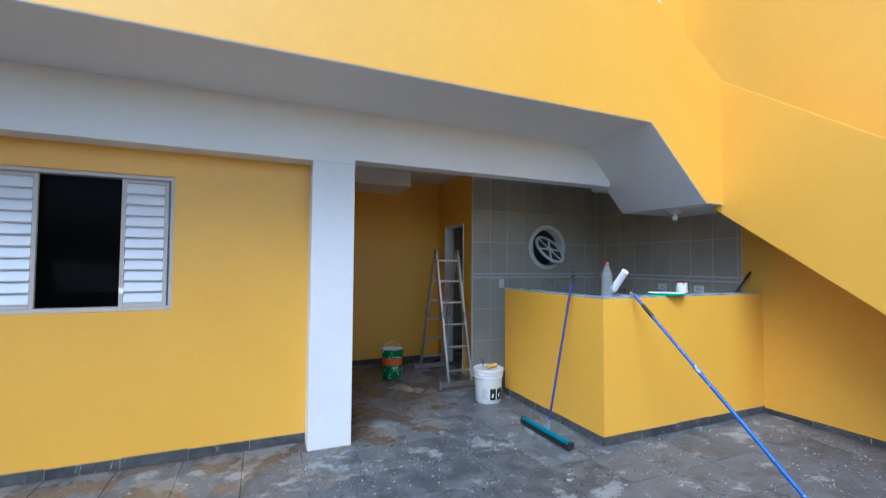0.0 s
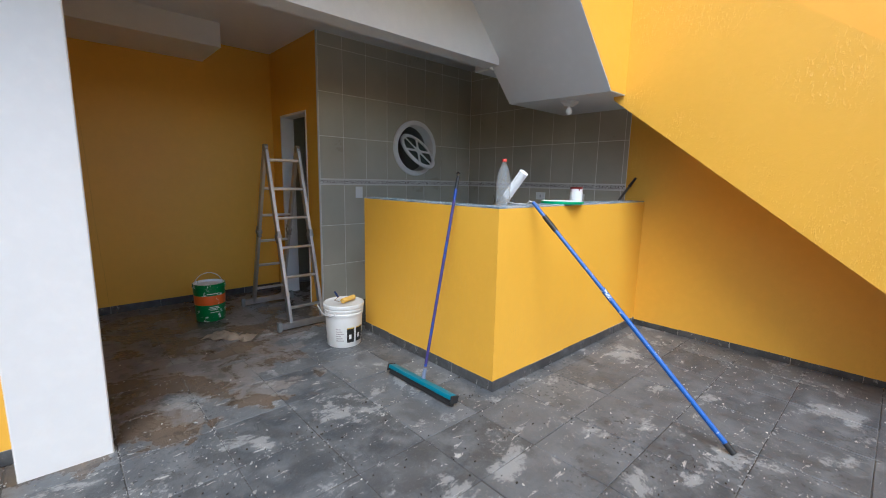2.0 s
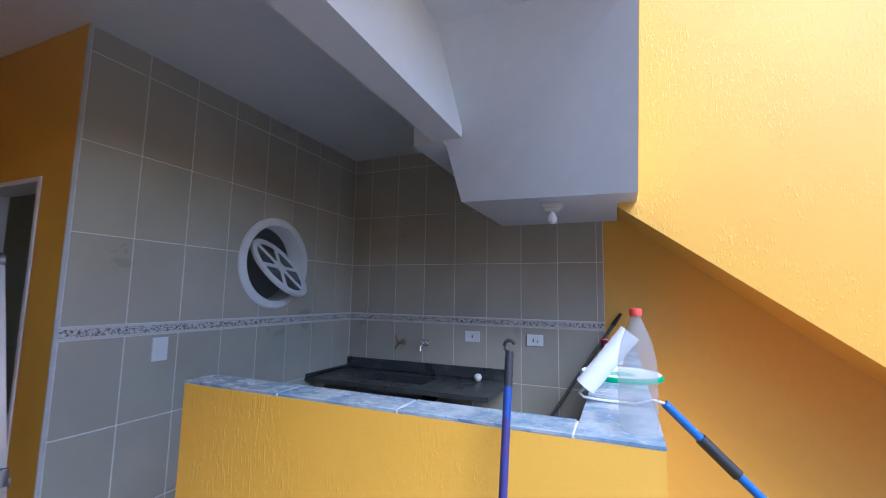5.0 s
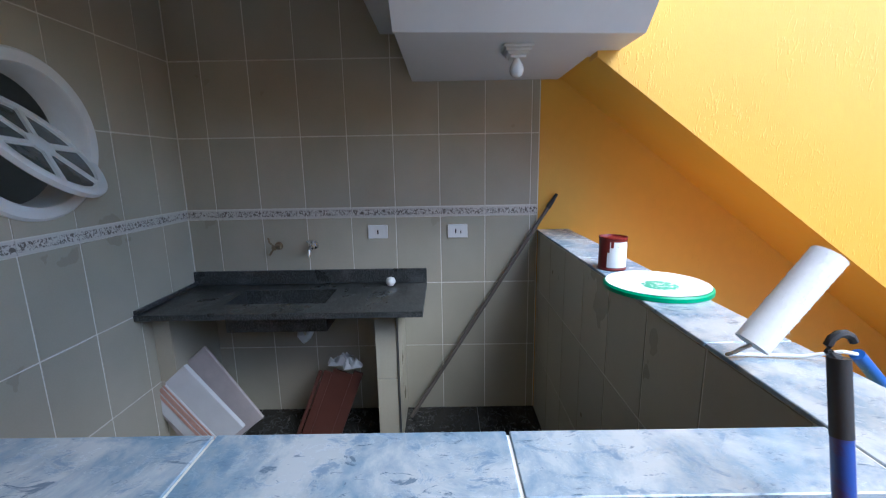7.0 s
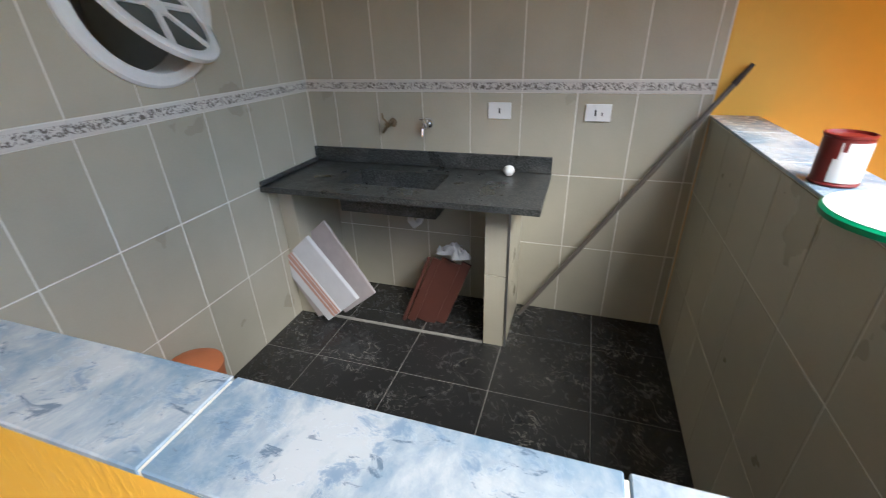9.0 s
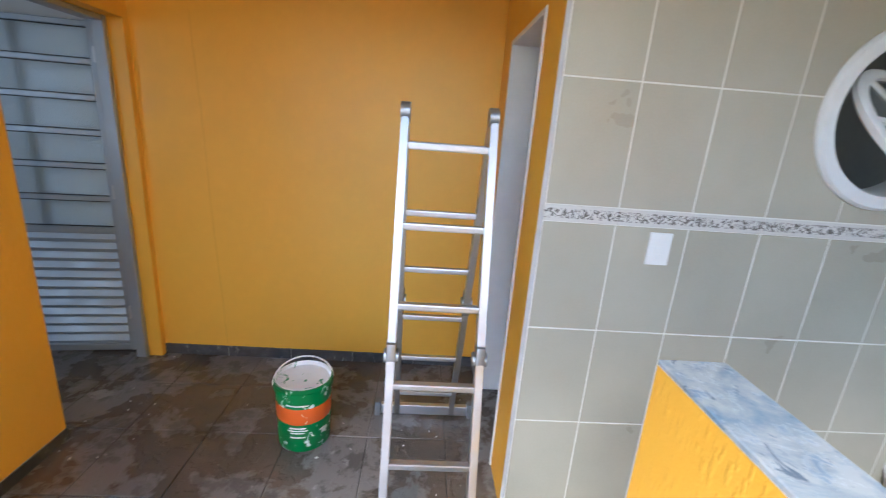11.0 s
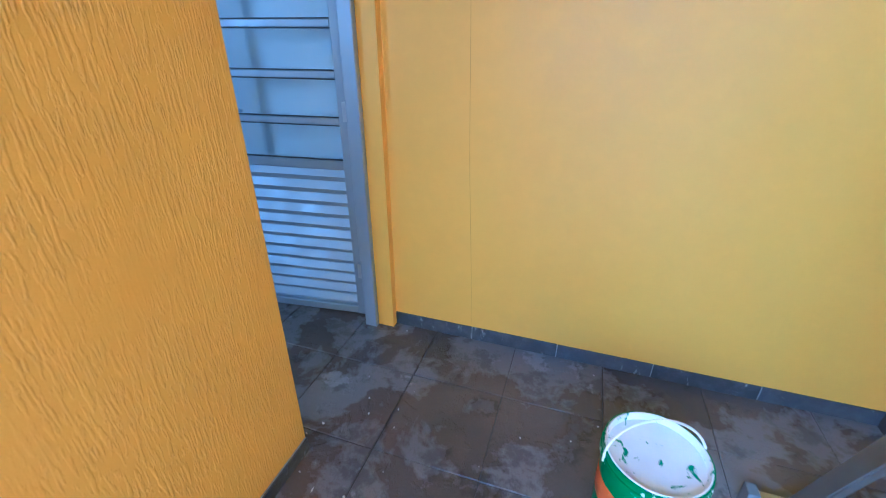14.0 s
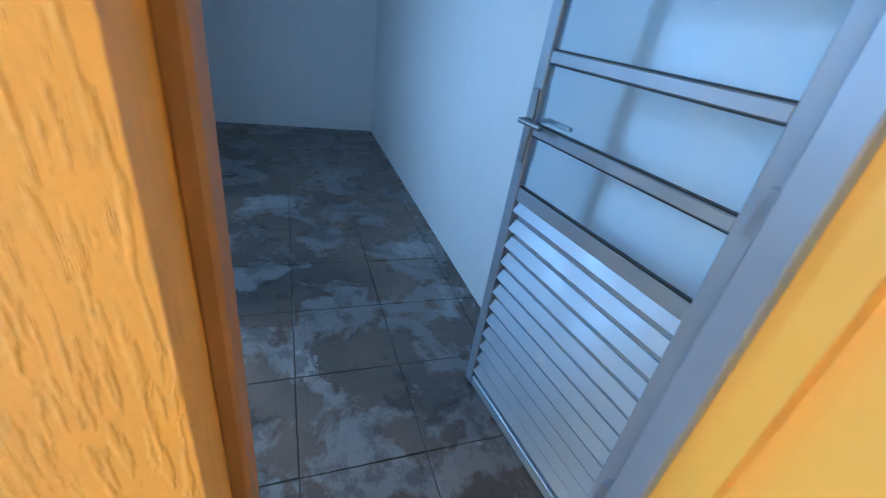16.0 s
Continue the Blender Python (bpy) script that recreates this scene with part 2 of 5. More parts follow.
# facade wall with the window opening
WX0, WX1, WZ0, WZ1 = -0.86, 0.352, 1.157, 2.192
bm = bmesh.new()
for a in ((-6.0, WX0, 0, 2.40), (WX1, X_PIL0 + 0.02, 0, 2.40), (WX0, WX1, 0, WZ0), (WX0, WX1, WZ1, 2.40)):
    box(bm, a[0], a[1], Y_FRONT, Y_FRONT + 0.15, a[2], a[3])
structure("wall_front", bm, YELLOW_SMOOTH, "yellow painted facade wall with a window opening", "wall")

bm = bmesh.new()
box(bm, X_PIL0, X_PIL1, Y_BEAM, Y_BEAM + 0.30, -0.01, Z_BEAM - 0.022, 0.006)
structure("pillar", bm, WHITE, "white painted square pillar under the beam", "pillar")

# wing wall between porch and room, with the doorway at its far end
bm = bmesh.new()
box(bm, X_WING - 0.15, X_WING, Y_BEAM + 0.29, Y_WING_END, -0.01, Z_CEIL + 0.02)
box(bm, X_WING - 0.15, X_WING, Y_WING_END, Y_DOOR, 2.11, Z_CEIL + 0.02)
structure("wall_wing", bm, YELLOW_RAKED, "yellow textured wall of the porch beside a doorway", "wall")

bm = bmesh.new()
box(bm, X_WING - 0.15, X_WING, Y_DOOR, Y_BACK, -0.01, Z_CEIL + 0.02)
box(bm, X_WING - 0.15, X_TILE + 0.145, Y_BACK, Y_BACK + 0.15, -0.01, Z_CEIL + 0.02)
structure("wall_back", bm, YELLOW_SMOOTH, "smooth yellow back wall of the porch", "wall")

# return wall with the narrow doorway
DY0, DY1, DZ = 6.51, 7.195, 2.12
bm = bmesh.new()
box(bm, X_TILE, X_TILE + 0.14, Y_TILE + 0.004, DY0, -0.01, Z_CEIL + 0.02)
box(bm, X_TILE, X_TILE + 0.14, DY1, Y_BACK + 0.01, -0.01, Z_CEIL + 0.02)
box(bm, X_TILE, X_TILE + 0.14, DY0, DY1, DZ, Z_CEIL + 0.02)
structure("wall_return", bm, YELLOW_SMOOTH, "yellow wall with a narrow doorway", "wall")

# kitchen back wall with a round hole for the vent
VX, VZ, VR = 4.91, 1.79, 0.285
bm = bmesh.new()
ring = 48
x0, x1, z0, z1 = X_TILE + 0.002, X_RIGHT + 0.1, -0.01, Z_CEIL + 0.02


def to_edge(px, pz):
    dx, dz = px - VX, pz - VZ
    k = min(((x1 if dx > 0 else x0) - VX) / dx if abs(dx) > 1e-9 else 1e9, ((z1 if dz > 0 else z0) - VZ) / dz if abs(dz) > 1e-9 else 1e9)
    return VX + k * dx, VZ + k * dz


corner_angles = sorted(math.atan2(z - VZ, x - VX) % (2 * math.pi) for x in (x0, x1) for z in (z0, z1))
angles = sorted([2 * math.pi * i / ring + 0.001 for i in range(ring)] + corner_angles)
quads = []
for a in angles:
    c = (VX + VR * math.cos(a), VZ + VR * math.sin(a))
    quads.append((c, to_edge(*c)))
ys = (Y_TILE + 0.002, Y_TILE + 0.14)
vv = [[[bm.verts.new((p[0], y, p[1])) for p in q] for y in ys] for q in quads]
for i in range(len(vv)):
    a, b = vv[i], vv[(i + 1) % len(vv)]
    bm.faces.new((a[0][0], a[0][1], b[0][1], b[0][0]))
    bm.faces.new((a[1][0], b[1][0], b[1][1], a[1][1]))
    bm.faces.new((a[0][0], b[0][0], b[1][0], a[1][0]))
    bm.faces.new((a[0][1], a[1][1], b[1][1], b[0][1]))
GROUT = simple("tile_grout", (0.74, 0.72, 0.66), 0.85, 0, 0.1, 40)
wall_kitchen = structure("wall_kitchen", bm, GROUT, "beige tiled kitchen wall with a round vent opening", "wall")

CI, CJ = 3.802, 4.043
# right wall, two storeys high
Y_EDGE = CJ + 0.002
bm = bmesh.new()
box(bm, X_RIGHT + 0.002, X_RIGHT + 0.2, Y_EDGE, Y_TILE + 0.16, -0.01, 2.9)
wall_sink = structure("wall_sink", bm, GROUT, "beige tiled wall behind the sink", "wall")
bm = bmesh.new()
box(bm, X_RIGHT, X_RIGHT + 0.2, -5.0, Y_EDGE, -0.01, 7.0)
box(bm, X_RIGHT, X_RIGHT + 0.2, Y_EDGE, 8.0, 2.9, 7.0)
structure("wall_right", bm, YELLOW, "tall yellow textured boundary wall beside the stairs", "wall")

# counter half wall, an L in plan
bm = bmesh.new()
prism(bm, [(X_COUNTER, Y_COUNTER), (X_RIGHT, Y_COUNTER), (X_RIGHT, CJ - 0.012), (CI - 0.012, CJ - 0.012), (CI - 0.012, Y_COUNTER_END), (X_COUNTER, Y_COUNTER_END)], "z", -0.01, Z_COUNTER - 0.012)
counter = structure("wall_counter", bm, YELLOW_FAINT, "yellow textured half wall with a tiled top", "half wall")
bead = random.Random(3)
b = bmesh.new()
tube(b, [(X_COUNTER + 0.003 + bead.uniform(-0.001, 0.001), Y_COUNTER + 0.003 + bead.uniform(-0.001, 0.001), 0.08 + 0.042 * i) for i in range(26)], 0.0047, 8)
part("plaster_edge", b, YELLOW_SMOOTH, counter, "uneven painted plaster edge", True)

# beam, slab, ceiling
bm = bmesh.new()
box(bm, -6, X_PIL1, Y_BEAM, Y_FRONT + 0.10, Z_BEAM - 0.022, Z_SLAB + 0.03)
box(bm, X_PIL1, 4.61, Y_BEAM, Y_BEAM + 0.17, Z_BEAM + 0.012, Z_SLAB + 0.03)
box(bm, 4.61, X_RIGHT + 0.01, Y_BEAM + 0.11, Y_BEAM + 0.29, Z_BEAM, Z_SLAB + 0.03)
prism(bm, [(4.44, 2.97), (4.49, 2.63), (5.0, Z_LAND + 0.10), (X_RIGHT + 0.01, Z_LAND + 0.05), (X_RIGHT + 0.01, 2.97)], "y", 4.71, 4.808)
structure("beam", bm, WHITE, "white painted concrete beam over the porch", "beam")

bm = bmesh.new()
box(bm, -6, X_WING, Y_FRONT, 8.2, Z_CEIL, 2.98)
box(bm, X_WING, X_RIGHT + 0.1, Y_BEAM + 0.15, 8.2, Z_CEIL, 2.98)
structure("ceiling", bm, WHITE, "white plaster ceiling", "ceiling")
bm = bmesh.new()
box(bm, X_WING - 0.02, 2.92, 6.75, Y_BACK + 0.02, 2.63, Z_CEIL + 0.01)
structure("ceiling_beam", bm, WHITE, "white boxed beam under the porch ceiling", "beam")
SOFF_Y = Y_FASCIA + 0.003
bm = bmesh.new()
prism(bm, [(-6.0, Z_SLAB), (4.255, Z_SLAB), (4.4, 2.98), (-6.0, 2.98)], "y", SOFF_Y, Y_BEAM + 0.10)
structure("slab_soffit", bm, WHITE, "white underside of the balcony slab", "slab")
# upper flight: its underside runs down to a landing edge that is a little askew
bm = bmesh.new()
top_z = 0.16
edge = [[(4.255, Z_SLAB), (x_low, Z_LAND), (x_low + 0.12, Z_LAND + top_z), (4.45, Z_SLAB + 0.15)] for x_low in (4.99, 4.92)]
ends = [[bm.verts.new((x, y, z)) for x, z in e] for e, y in zip(edge, (SOFF_Y, 4.815))]
bm.faces.new(ends[0])
bm.faces.new(ends[1][::-1])
for i in range(4):
    j = (i + 1) % 4
    bm.faces.new((ends[0][i], ends[0][j], ends[1][j], ends[1][i]))
structure("stair_soffit", bm, WHITE, "white sloping underside of the upper stair flight", "stairs")
bm = bmesh.new()
prism(bm, [(4.995, SOFF_Y), (X_STAIR + 0.11, SOFF_Y), (X_STAIR + 0.11, Y_FASCIA + 0.11), (X_RIGHT, Y_FASCIA + 0.11), (X_RIGHT, 4.81), (4.925, 4.81)], "z", Z_LAND + 0.001, Z_LAND + 0.14)
structure("stair_landing", bm, WHITE, "white underside of the stair landing", "landing")

# balcony parapet and the parapet of the lower flight
bm = bmesh.new()
prism(bm, [(-6.0, Z_SLAB + 0.006), (4.255, Z_SLAB + 0.006), (4.995, Z_LAND + 0.008), (X_STAIR, Z_LAND + 0.008), (X_STAIR, 3.43), (4.34, 4.03), (4.2, 4.1), (-6.0, 4.1)], "y", Y_FASCIA, Y_FASCIA + 0.12)
structure("balcony_parapet", bm, YELLOW_SMOOTH, "yellow painted balcony parapet sloping along the stairs", "parapet")


def par_z(y):
    return 3.405 - 0.765 * (Y_FASCIA - y)


def dia_z(y):
    return 2.105 - 0.757 * (Y_FASCIA - y)


bm = bmesh.new()
y_end = -0.35
y_foot = Y_FASCIA - 2.105 / 0.757
prism(bm, [(Y_FASCIA + 0.10, dia_z(Y_FASCIA + 0.02)), (y_foot, -0.01), (y_end, -0.01), (y_end, par_z(y_end)), (Y_FASCIA, par_z(Y_FASCIA)), (Y_FASCIA + 0.10, par_z(Y_FASCIA))], "x", X_STAIR, X_STAIR + 0.12)
structure("stair_parapet", bm, YELLOW, "yellow textured parapet wall of the lower stair flight", "parapet")
# lower flight: steps above a sloping soffit
bm = bmesh.new()
steps = [(Y_FASCIA + 0.10, dia_z(Y_FASCIA + 0.05) + 0.01), (y_foot + 0.02, 0.0), (y_end, 0.0)]
n_steps = 12
ys_ = [y_end + (Y_FASCIA - y_end) * i / n_steps for i in range(n_steps + 1)]
rise = (Z_LAND + 0.14) / n_steps
for i in range(n_steps):
    steps += [(ys_[i], rise * (i + 1)), (ys_[i + 1], rise * (i + 1))]
steps.append((Y_FASCIA + 0.10, Z_LAND + 0.14))
clean = []
for p in steps:
    if not clean or (abs(p[0] - clean[-1][0]) + abs(p[1] - clean[-1][1])) > 1e-4:
        clean.append(p)
prism(bm, clean, "x", X_STAIR + 0.12, X_RIGHT)
structure("stairs", bm, YELLOW_SMOOTH, "yellow painted concrete stair flight", "stairs")

# upper storey behind the balcony
bm = bmesh.new()
UX0, UX1, UZ0, UZ1 = 3.9, 5.5, 3.02, 5.1
for a in ((-6.0, UX0, 2.98, 7.0), (UX1, X_RIGHT, 2.98, 7.0), (UX0, UX1, UZ1, 7.0)):
    box(bm, a[0], a[1], Y_BEAM, Y_BEAM + 0.15, a[2], a[3])
structure("wall_upper", bm, YELLOW_SMOOTH, "yellow painted upper storey wall", "wall")

# white room behind the doorway
bm = bmesh.new()
RX0, RY0, RY1 = -3.25, Y_FRONT + 0.15, 7.625
box(bm, RX0 - 0.1, RX0, RY0, RY1 + 0.1, -0.01, Z_CEIL)
box(bm, RX0, X_WING - 0.15, RY1, RY1 + 0.1, -0.01, Z_CEIL)
box(bm, X_WING - 0.165, X_WING - 0.15, Y_DOOR + 0.02, RY1, -0.01, Z_CEIL)
structure("wall_room", bm, WHITE, "white painted walls of the empty room", "wall")
bm = bmesh.new()
box(bm, X_WING - 0.162, X_WING - 0.15, RY0, Y_WING_END, 0, Z_CEIL)
box(bm, RX0, X_WING - 0.162, RY0, RY0 + 0.012, 0, WZ0)
box(bm, RX0, WX0, RY0, RY0 + 0.012, WZ0, Z_CEIL)
box(bm, WX1, X_WING - 0.162, RY0, RY0 + 0.012, WZ0, Z_CEIL)
box(bm, WX0, WX1, RY0, RY0 + 0.012, WZ1, Z_CEIL)
structure("wall_lining", bm, WHITE, "white painted inner faces of the room walls", "wall")

# dark small room behind the narrow doorway and the vent: shade put into its grey
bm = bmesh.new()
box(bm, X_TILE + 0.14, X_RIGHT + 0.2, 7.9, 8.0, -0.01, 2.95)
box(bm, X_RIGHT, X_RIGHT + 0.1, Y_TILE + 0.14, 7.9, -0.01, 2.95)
structure("wall_bathroom", bm, SHADED_INSIDE, "walls of the small room, greyed to stand for missing light", "wall")

# unseen yard walls closing the place behind the camera, yellow for warmer porch light
bm = bmesh.new()
box(bm, -6.2, -6.0, -5.0, 8.2, -0.01, 5.0)
box(bm, -6.2, X_RIGHT + 0.2, -5.2, -5.0, -0.01, 2.6)
structure("wall_unseen", bm, YELLOW_SMOOTH, "plain unseen yard walls, yellow for warmer bounced light", "wall")

# ---------------- materials for the things ----------------
def wall_tile_material():
    m = Mat("beige_wall_tile", 0.32)
    soft = m.noise(2.6, 4, None, 0.5)
    fine = m.noise(120, 4)
    col = m.mix(m.ramp(soft, [(0.3, 0.0), (0.7, 1.0)]), (0.392, 0.366, 0.288), (0.462, 0.432, 0.342))
    col = m.mix(m.ramp(fine, [(0.4, 0.0), (0.8, 0.25)]), col, (0.485, 0.46, 0.372))
    tone = m.mix(m.random(), (0.94, 0.94, 0.94), (1.05, 1.04, 1.03))
    m.set("Base Color", m.mix(1.0, col, tone, "MULTIPLY"))
    m.set("Roughness", m.ramp(soft, [(0.3, 0.27), (0.7, 0.36)]))
    return m.m


def blue_marble_material():
    m = Mat("blue_marble_tile", 0.16)
    a = m.noise(7.5, 9, None, 0.66, 0.35)
    b = m.noise(1.0, 8, m.coords((30, 22, 30)), 0.7, 0.5)
    dash = m.noise(1.0, 4, m.coords((110, 45, 60)), 0.6, 0.8)
    col = m.mix(m.ramp(a, [(0.40, 0.0), (0.58, 1.0)]), (0.18, 0.265, 0.35), (0.42, 0.455, 0.48))
    col = m.mix(m.ramp(b, [(0.55, 0.0), (0.64, 0.75)]), col, (0.12, 0.20, 0.30))
    stroke = m.noise(1.0, 7, m.coords((26, 13, 20)), 0.68, 0.9)
    col = m.mix(m.ramp(stroke, [(0.60, 0.0), (0.645, 0.8)]), col, (0.085, 0.13, 0.19))
    col = m.mix(m.ramp(dash, [(0.65, 0.0), (0.71, 0.7)]), col, (0.12, 0.16, 0.22))
    m.set("Base Color", col)
    m.set("Roughness", m.ramp(b, [(0.3, 0.16), (0.7, 0.34)]))
    m.bump(dash, 0.0006, 0.4)
    return m.m


def black_marble_material():
    m = Mat("black_marble_tile", 0.2)
    v = m.noise(4.5, 4, None, 0.6, 1.6)
    w = m.noise(19, 6, None, 0.65, 1.5)
    col = m.mix(m.ramp(w, [(0.35, 0.0), (0.7, 1.0)]), (0.012, 0.013, 0.014), (0.045, 0.045, 0.044))
    col = m.mix(m.ramp(v, [(0.490, 0.0), (0.498, 0.7), (0.502, 0.7), (0.510, 0.0)]), col, (0.30, 0.29, 0.26))
    fleck = m.noise(1.0, 5, m.coords((15, 34, 20)), 0.65, 1.0)
    col = m.mix(m.ramp(fleck, [(0.665, 0.0), (0.69, 0.8)]), col, (0.34, 0.33, 0.30))
    col = m.mix(m.ramp(m.noise(2.5, 3), [(0.46, 1.0), (0.58, 0.0)]), col, (0.022, 0.022, 0.022))
    m.set("Base Color", col)
    m.set("Roughness", m.ramp(w, [(0.3, 0.15), (0.7, 0.32)]))
    return m.m


def granite_material():
    m = Mat("dark_granite", 0.3)
    a = m.noise(120, 4, None, 0.75)
    b = m.noise(6, 6)
    col = m.mix(m.ramp(a, [(0.45, 0.0), (0.62, 1.0)]), (0.016, 0.018, 0.018), (0.095, 0.10, 0.098))
    col = m.mix(m.ramp(b, [(0.55, 0.0), (0.75, 0.4)]), col, (0.20, 0.20, 0.19))
    m.set("Base Color", col)
    m.set("Roughness", m.ramp(b, [(0.35, 0.25), (0.7, 0.5)]))
    return m.m


def border_material():
    """Off-white glazed listel with a dark relief scroll along its middle."""
    m = Mat("border_tile", 0.3)
    sep = m.node("ShaderNodeSeparateXYZ", Vector=m.coords())
    u = m.math("ADD", sep.outputs[0], sep.outputs[1])
    z = sep.outputs[2]
    vec = m.node("ShaderNodeCombineXYZ", X=m.math("MULTIPLY", u, 82.0), Z=m.math("MULTIPLY", z, 75.0)).outputs[0]
    scroll = m.ramp(m.noise(1.0, 3, vec, 0.55, 1.4), [(0.505, 0.0), (0.545, 1.0)])
    off = m.math("ABSOLUTE", m.math("SUBTRACT", z, 1.375))
    band = m.ramp(m.math("MULTIPLY", off, 20.0), [(0.33, 1.0), (0.40, 0.0)])
    mark = m.math("MULTIPLY", scroll, band)
    m.set("Base Color", m.mix(mark, (0.62, 0.60, 0.56), (0.14, 0.125, 0.11)))
    m.bump(mark, 0.0012, 0.5)
    return m.m


def metal(name, color, rough, vary=0.1):
    m = Mat(name, rough, 1.0, color)
    n = m.noise(12, 6)
    f = m.noise(140, 3)
    m.set("Base Color", m.mix(n, tuple(c * (1 - vary) for c in color), color))
    m.set("Roughness", m.ramp(n, [(0.3, rough - 0.06), (0.7, rough + 0.12)]))
    m.bump(f, 0.0003, 0.4)
    return m.m


def splattered(name, color, splat, cover, rough=0.45, scale=26):
    """A coloured plastic surface with paint splashes over part of it."""
    m = Mat(name, rough, 0, color)
    n = m.noise(scale, 6, m.coords((1, 1, 1)), 0.6, 0.8)
    wear = m.noise(7, 5)
    base = m.mix(wear, tuple(c * 0.85 for c in color), tuple(min(1, c * 1.12) for c in color))
    m.set("Base Color", m.mix(m.ramp(n, [(cover, 0.0), (cover + 0.04, 1.0)]), base, splat))
    m.bump(n, 0.001, 0.4)
    return m.m


def clear_material(name, rough, tint, ior=1.45, transmission=1.0):
    m = Mat(name, rough, 0, tint)
    m.set("Transmission Weight", transmission)
    m.set("IOR", ior)
    m.set("Roughness", rough)
    m.set("Alpha", 0.32)
    return m.m


def glass_material():
    """Thin ribbed pane: mostly clear, part frosted."""
    m = Mat("ribbed_glass", 0.25, 0, (0.70, 0.78, 0.85))
    m.set("Transmission Weight", 0.9)
    m.set("IOR", 1.15)
    m.bump(m.noise(1.0, 2, m.coords((90, 90, 2))), 0.002, 0.5)
    return m.m


TILE = wall_tile_material()
BLUE_MARBLE = blue_marble_material()
BLACK_MARBLE = black_marble_material()
GRANITE = granite_material()
BORDER = border_material()
ALU = metal("aluminium", (0.64, 0.65, 0.67), 0.38, 0.28)
ALU_DARK = metal("grey_hinge_metal", (0.40, 0.41, 0.43), 0.45)
CHROME = metal("chrome", (0.75, 0.75, 0.76), 0.12)
BRASS = metal("tarnished_brass", (0.30, 0.24, 0.16), 0.4)
ZINC = simple("galvanised_door_metal", (0.36, 0.40, 0.46), 0.46, 0.5, 0.08, 9)
WHITE_METAL = simple("white_enamel", (0.76, 0.77, 0.79), 0.35, 0, 0.05, 8)
OFFWHITE = simple("window_frame_enamel", (0.55, 0.50, 0.46), 0.45, 0, 0.1, 12)
PLASTIC_WHITE = simple("white_plastic", (0.78, 0.78, 0.76), 0.4, 0, 0.05, 10)
PVC = simple("white_vent_paint", (0.74, 0.74, 0.73), 0.5, 0, 0.08, 14, 0.0008)
PLASTIC_BLACK = simple("black_rubber", (0.02, 0.02, 0.022), 0.55, 0, 0.2, 20)
GREY_FOOT = simple("grey_rubber", (0.16, 0.165, 0.17), 0.7, 0, 0.2, 20)
POLE_BLUE = splattered("blue_pole_paint", (0.02, 0.115, 0.44), (0.55, 0.62, 0.68), 0.64, 0.35, 40)
HANDLE_BLUE = splattered("violet_blue_handle", (0.02, 0.060, 0.28), (0.05, 0.040, 0.17), 0.46, 0.35, 9)
COLLAR_SPLASHED = splattered("splashed_blue_collar", (0.02, 0.115, 0.44), (0.62, 0.68, 0.72), 0.53, 0.4, 45)
TEAL = splattered("teal_squeegee", (0.0, 0.16, 0.24), (0.42, 0.55, 0.60), 0.66, 0.45, 30)
FLUFF = simple("white_roller_pile", (0.84, 0.85, 0.86), 0.95, 0, 0.06, 140)
PAIL_WHITE = splattered("white_pail", (0.76, 0.76, 0.74), (0.55, 0.52, 0.48), 0.70, 0.4, 18)
PAIL_GREEN = splattered("green_pail", (0.0, 0.19, 0.045), (0.76, 0.80, 0.78), 0.595, 0.4, 20)
PAIL_ORANGE = splattered("orange_pail_band", (0.72, 0.13, 0.02), (0.82, 0.66, 0.50), 0.63, 0.4, 22)
PAINT_WHITE = splattered("dried_white_paint", (0.80, 0.82, 0.82), (0.02, 0.26, 0.11), 0.60, 0.5, 15)
LID_GREEN = simple("green_lid", (0.0, 0.30, 0.13), 0.4)
CAN_RED = splattered("dark_red_can", (0.16, 0.012, 0.01), (0.55, 0.54, 0.52), 0.72, 0.35, 20)
CAN_LABEL = splattered("pale_can_label", (0.72, 0.72, 0.72), (0.10, 0.02, 0.02), 0.68, 0.45, 40)
CLOTH = simple("beige_cloth", (0.52, 0.42, 0.32), 0.95, 0, 0.25, 16, 0.004)
TERRACOTTA = simple("terracotta_plastic", (0.52, 0.17, 0.07), 0.5, 0, 0.2, 14)
CARTON = simple("pale_carton", (0.62, 0.63, 0.66), 0.7, 0, 0.1, 12)
GREY_CARTON = simple("greyish_carton", (0.42, 0.38, 0.38), 0.8, 0, 0.2, 12)
BROWN_TILE = simple("brown_tile", (0.075, 0.027, 0.020), 0.4, 0, 0.25, 10)
PINK_EDGE = simple("tile_biscuit", (0.50, 0.30, 0.25), 0.8, 0, 0.25, 30)
WOOD_STICK = simple("grey_wooden_stick", (0.12, 0.105, 0.09), 0.75, 0, 0.3, 18, 0.001)
BULB = simple("opal_glass_bulb", (0.82, 0.82, 0.80), 0.2, 0, 0.03, 6)
BOTTLE = clear_material("clear_bottle", 0.08, (0.40, 0.42, 0.43), 1.3, 0.0)
CAP_RED = simple("red_cap", (0.62, 0.06, 0.04), 0.4)
GLASS = glass_material()
DARK_GLASS = simple("dark_window_glass", (0.05, 0.055, 0.06), 0.08, 0, 0.1, 3)
PLASTER_EDGE = simple("bare_plaster", (0.52, 0.50, 0.47), 0.85, 0, 0.2, 18, 0.002)
LABEL_BLACK = simple("black_label", (0.015, 0.015, 0.014), 0.4)
LABEL_YELLOW = simple("yellow_label", (0.62, 0.42, 0.06), 0.45)
ROLLER_YELLOW = simple("yellow_foam", (0.75, 0.46, 0.10), 0.9, 0, 0.15, 30, 0.002)
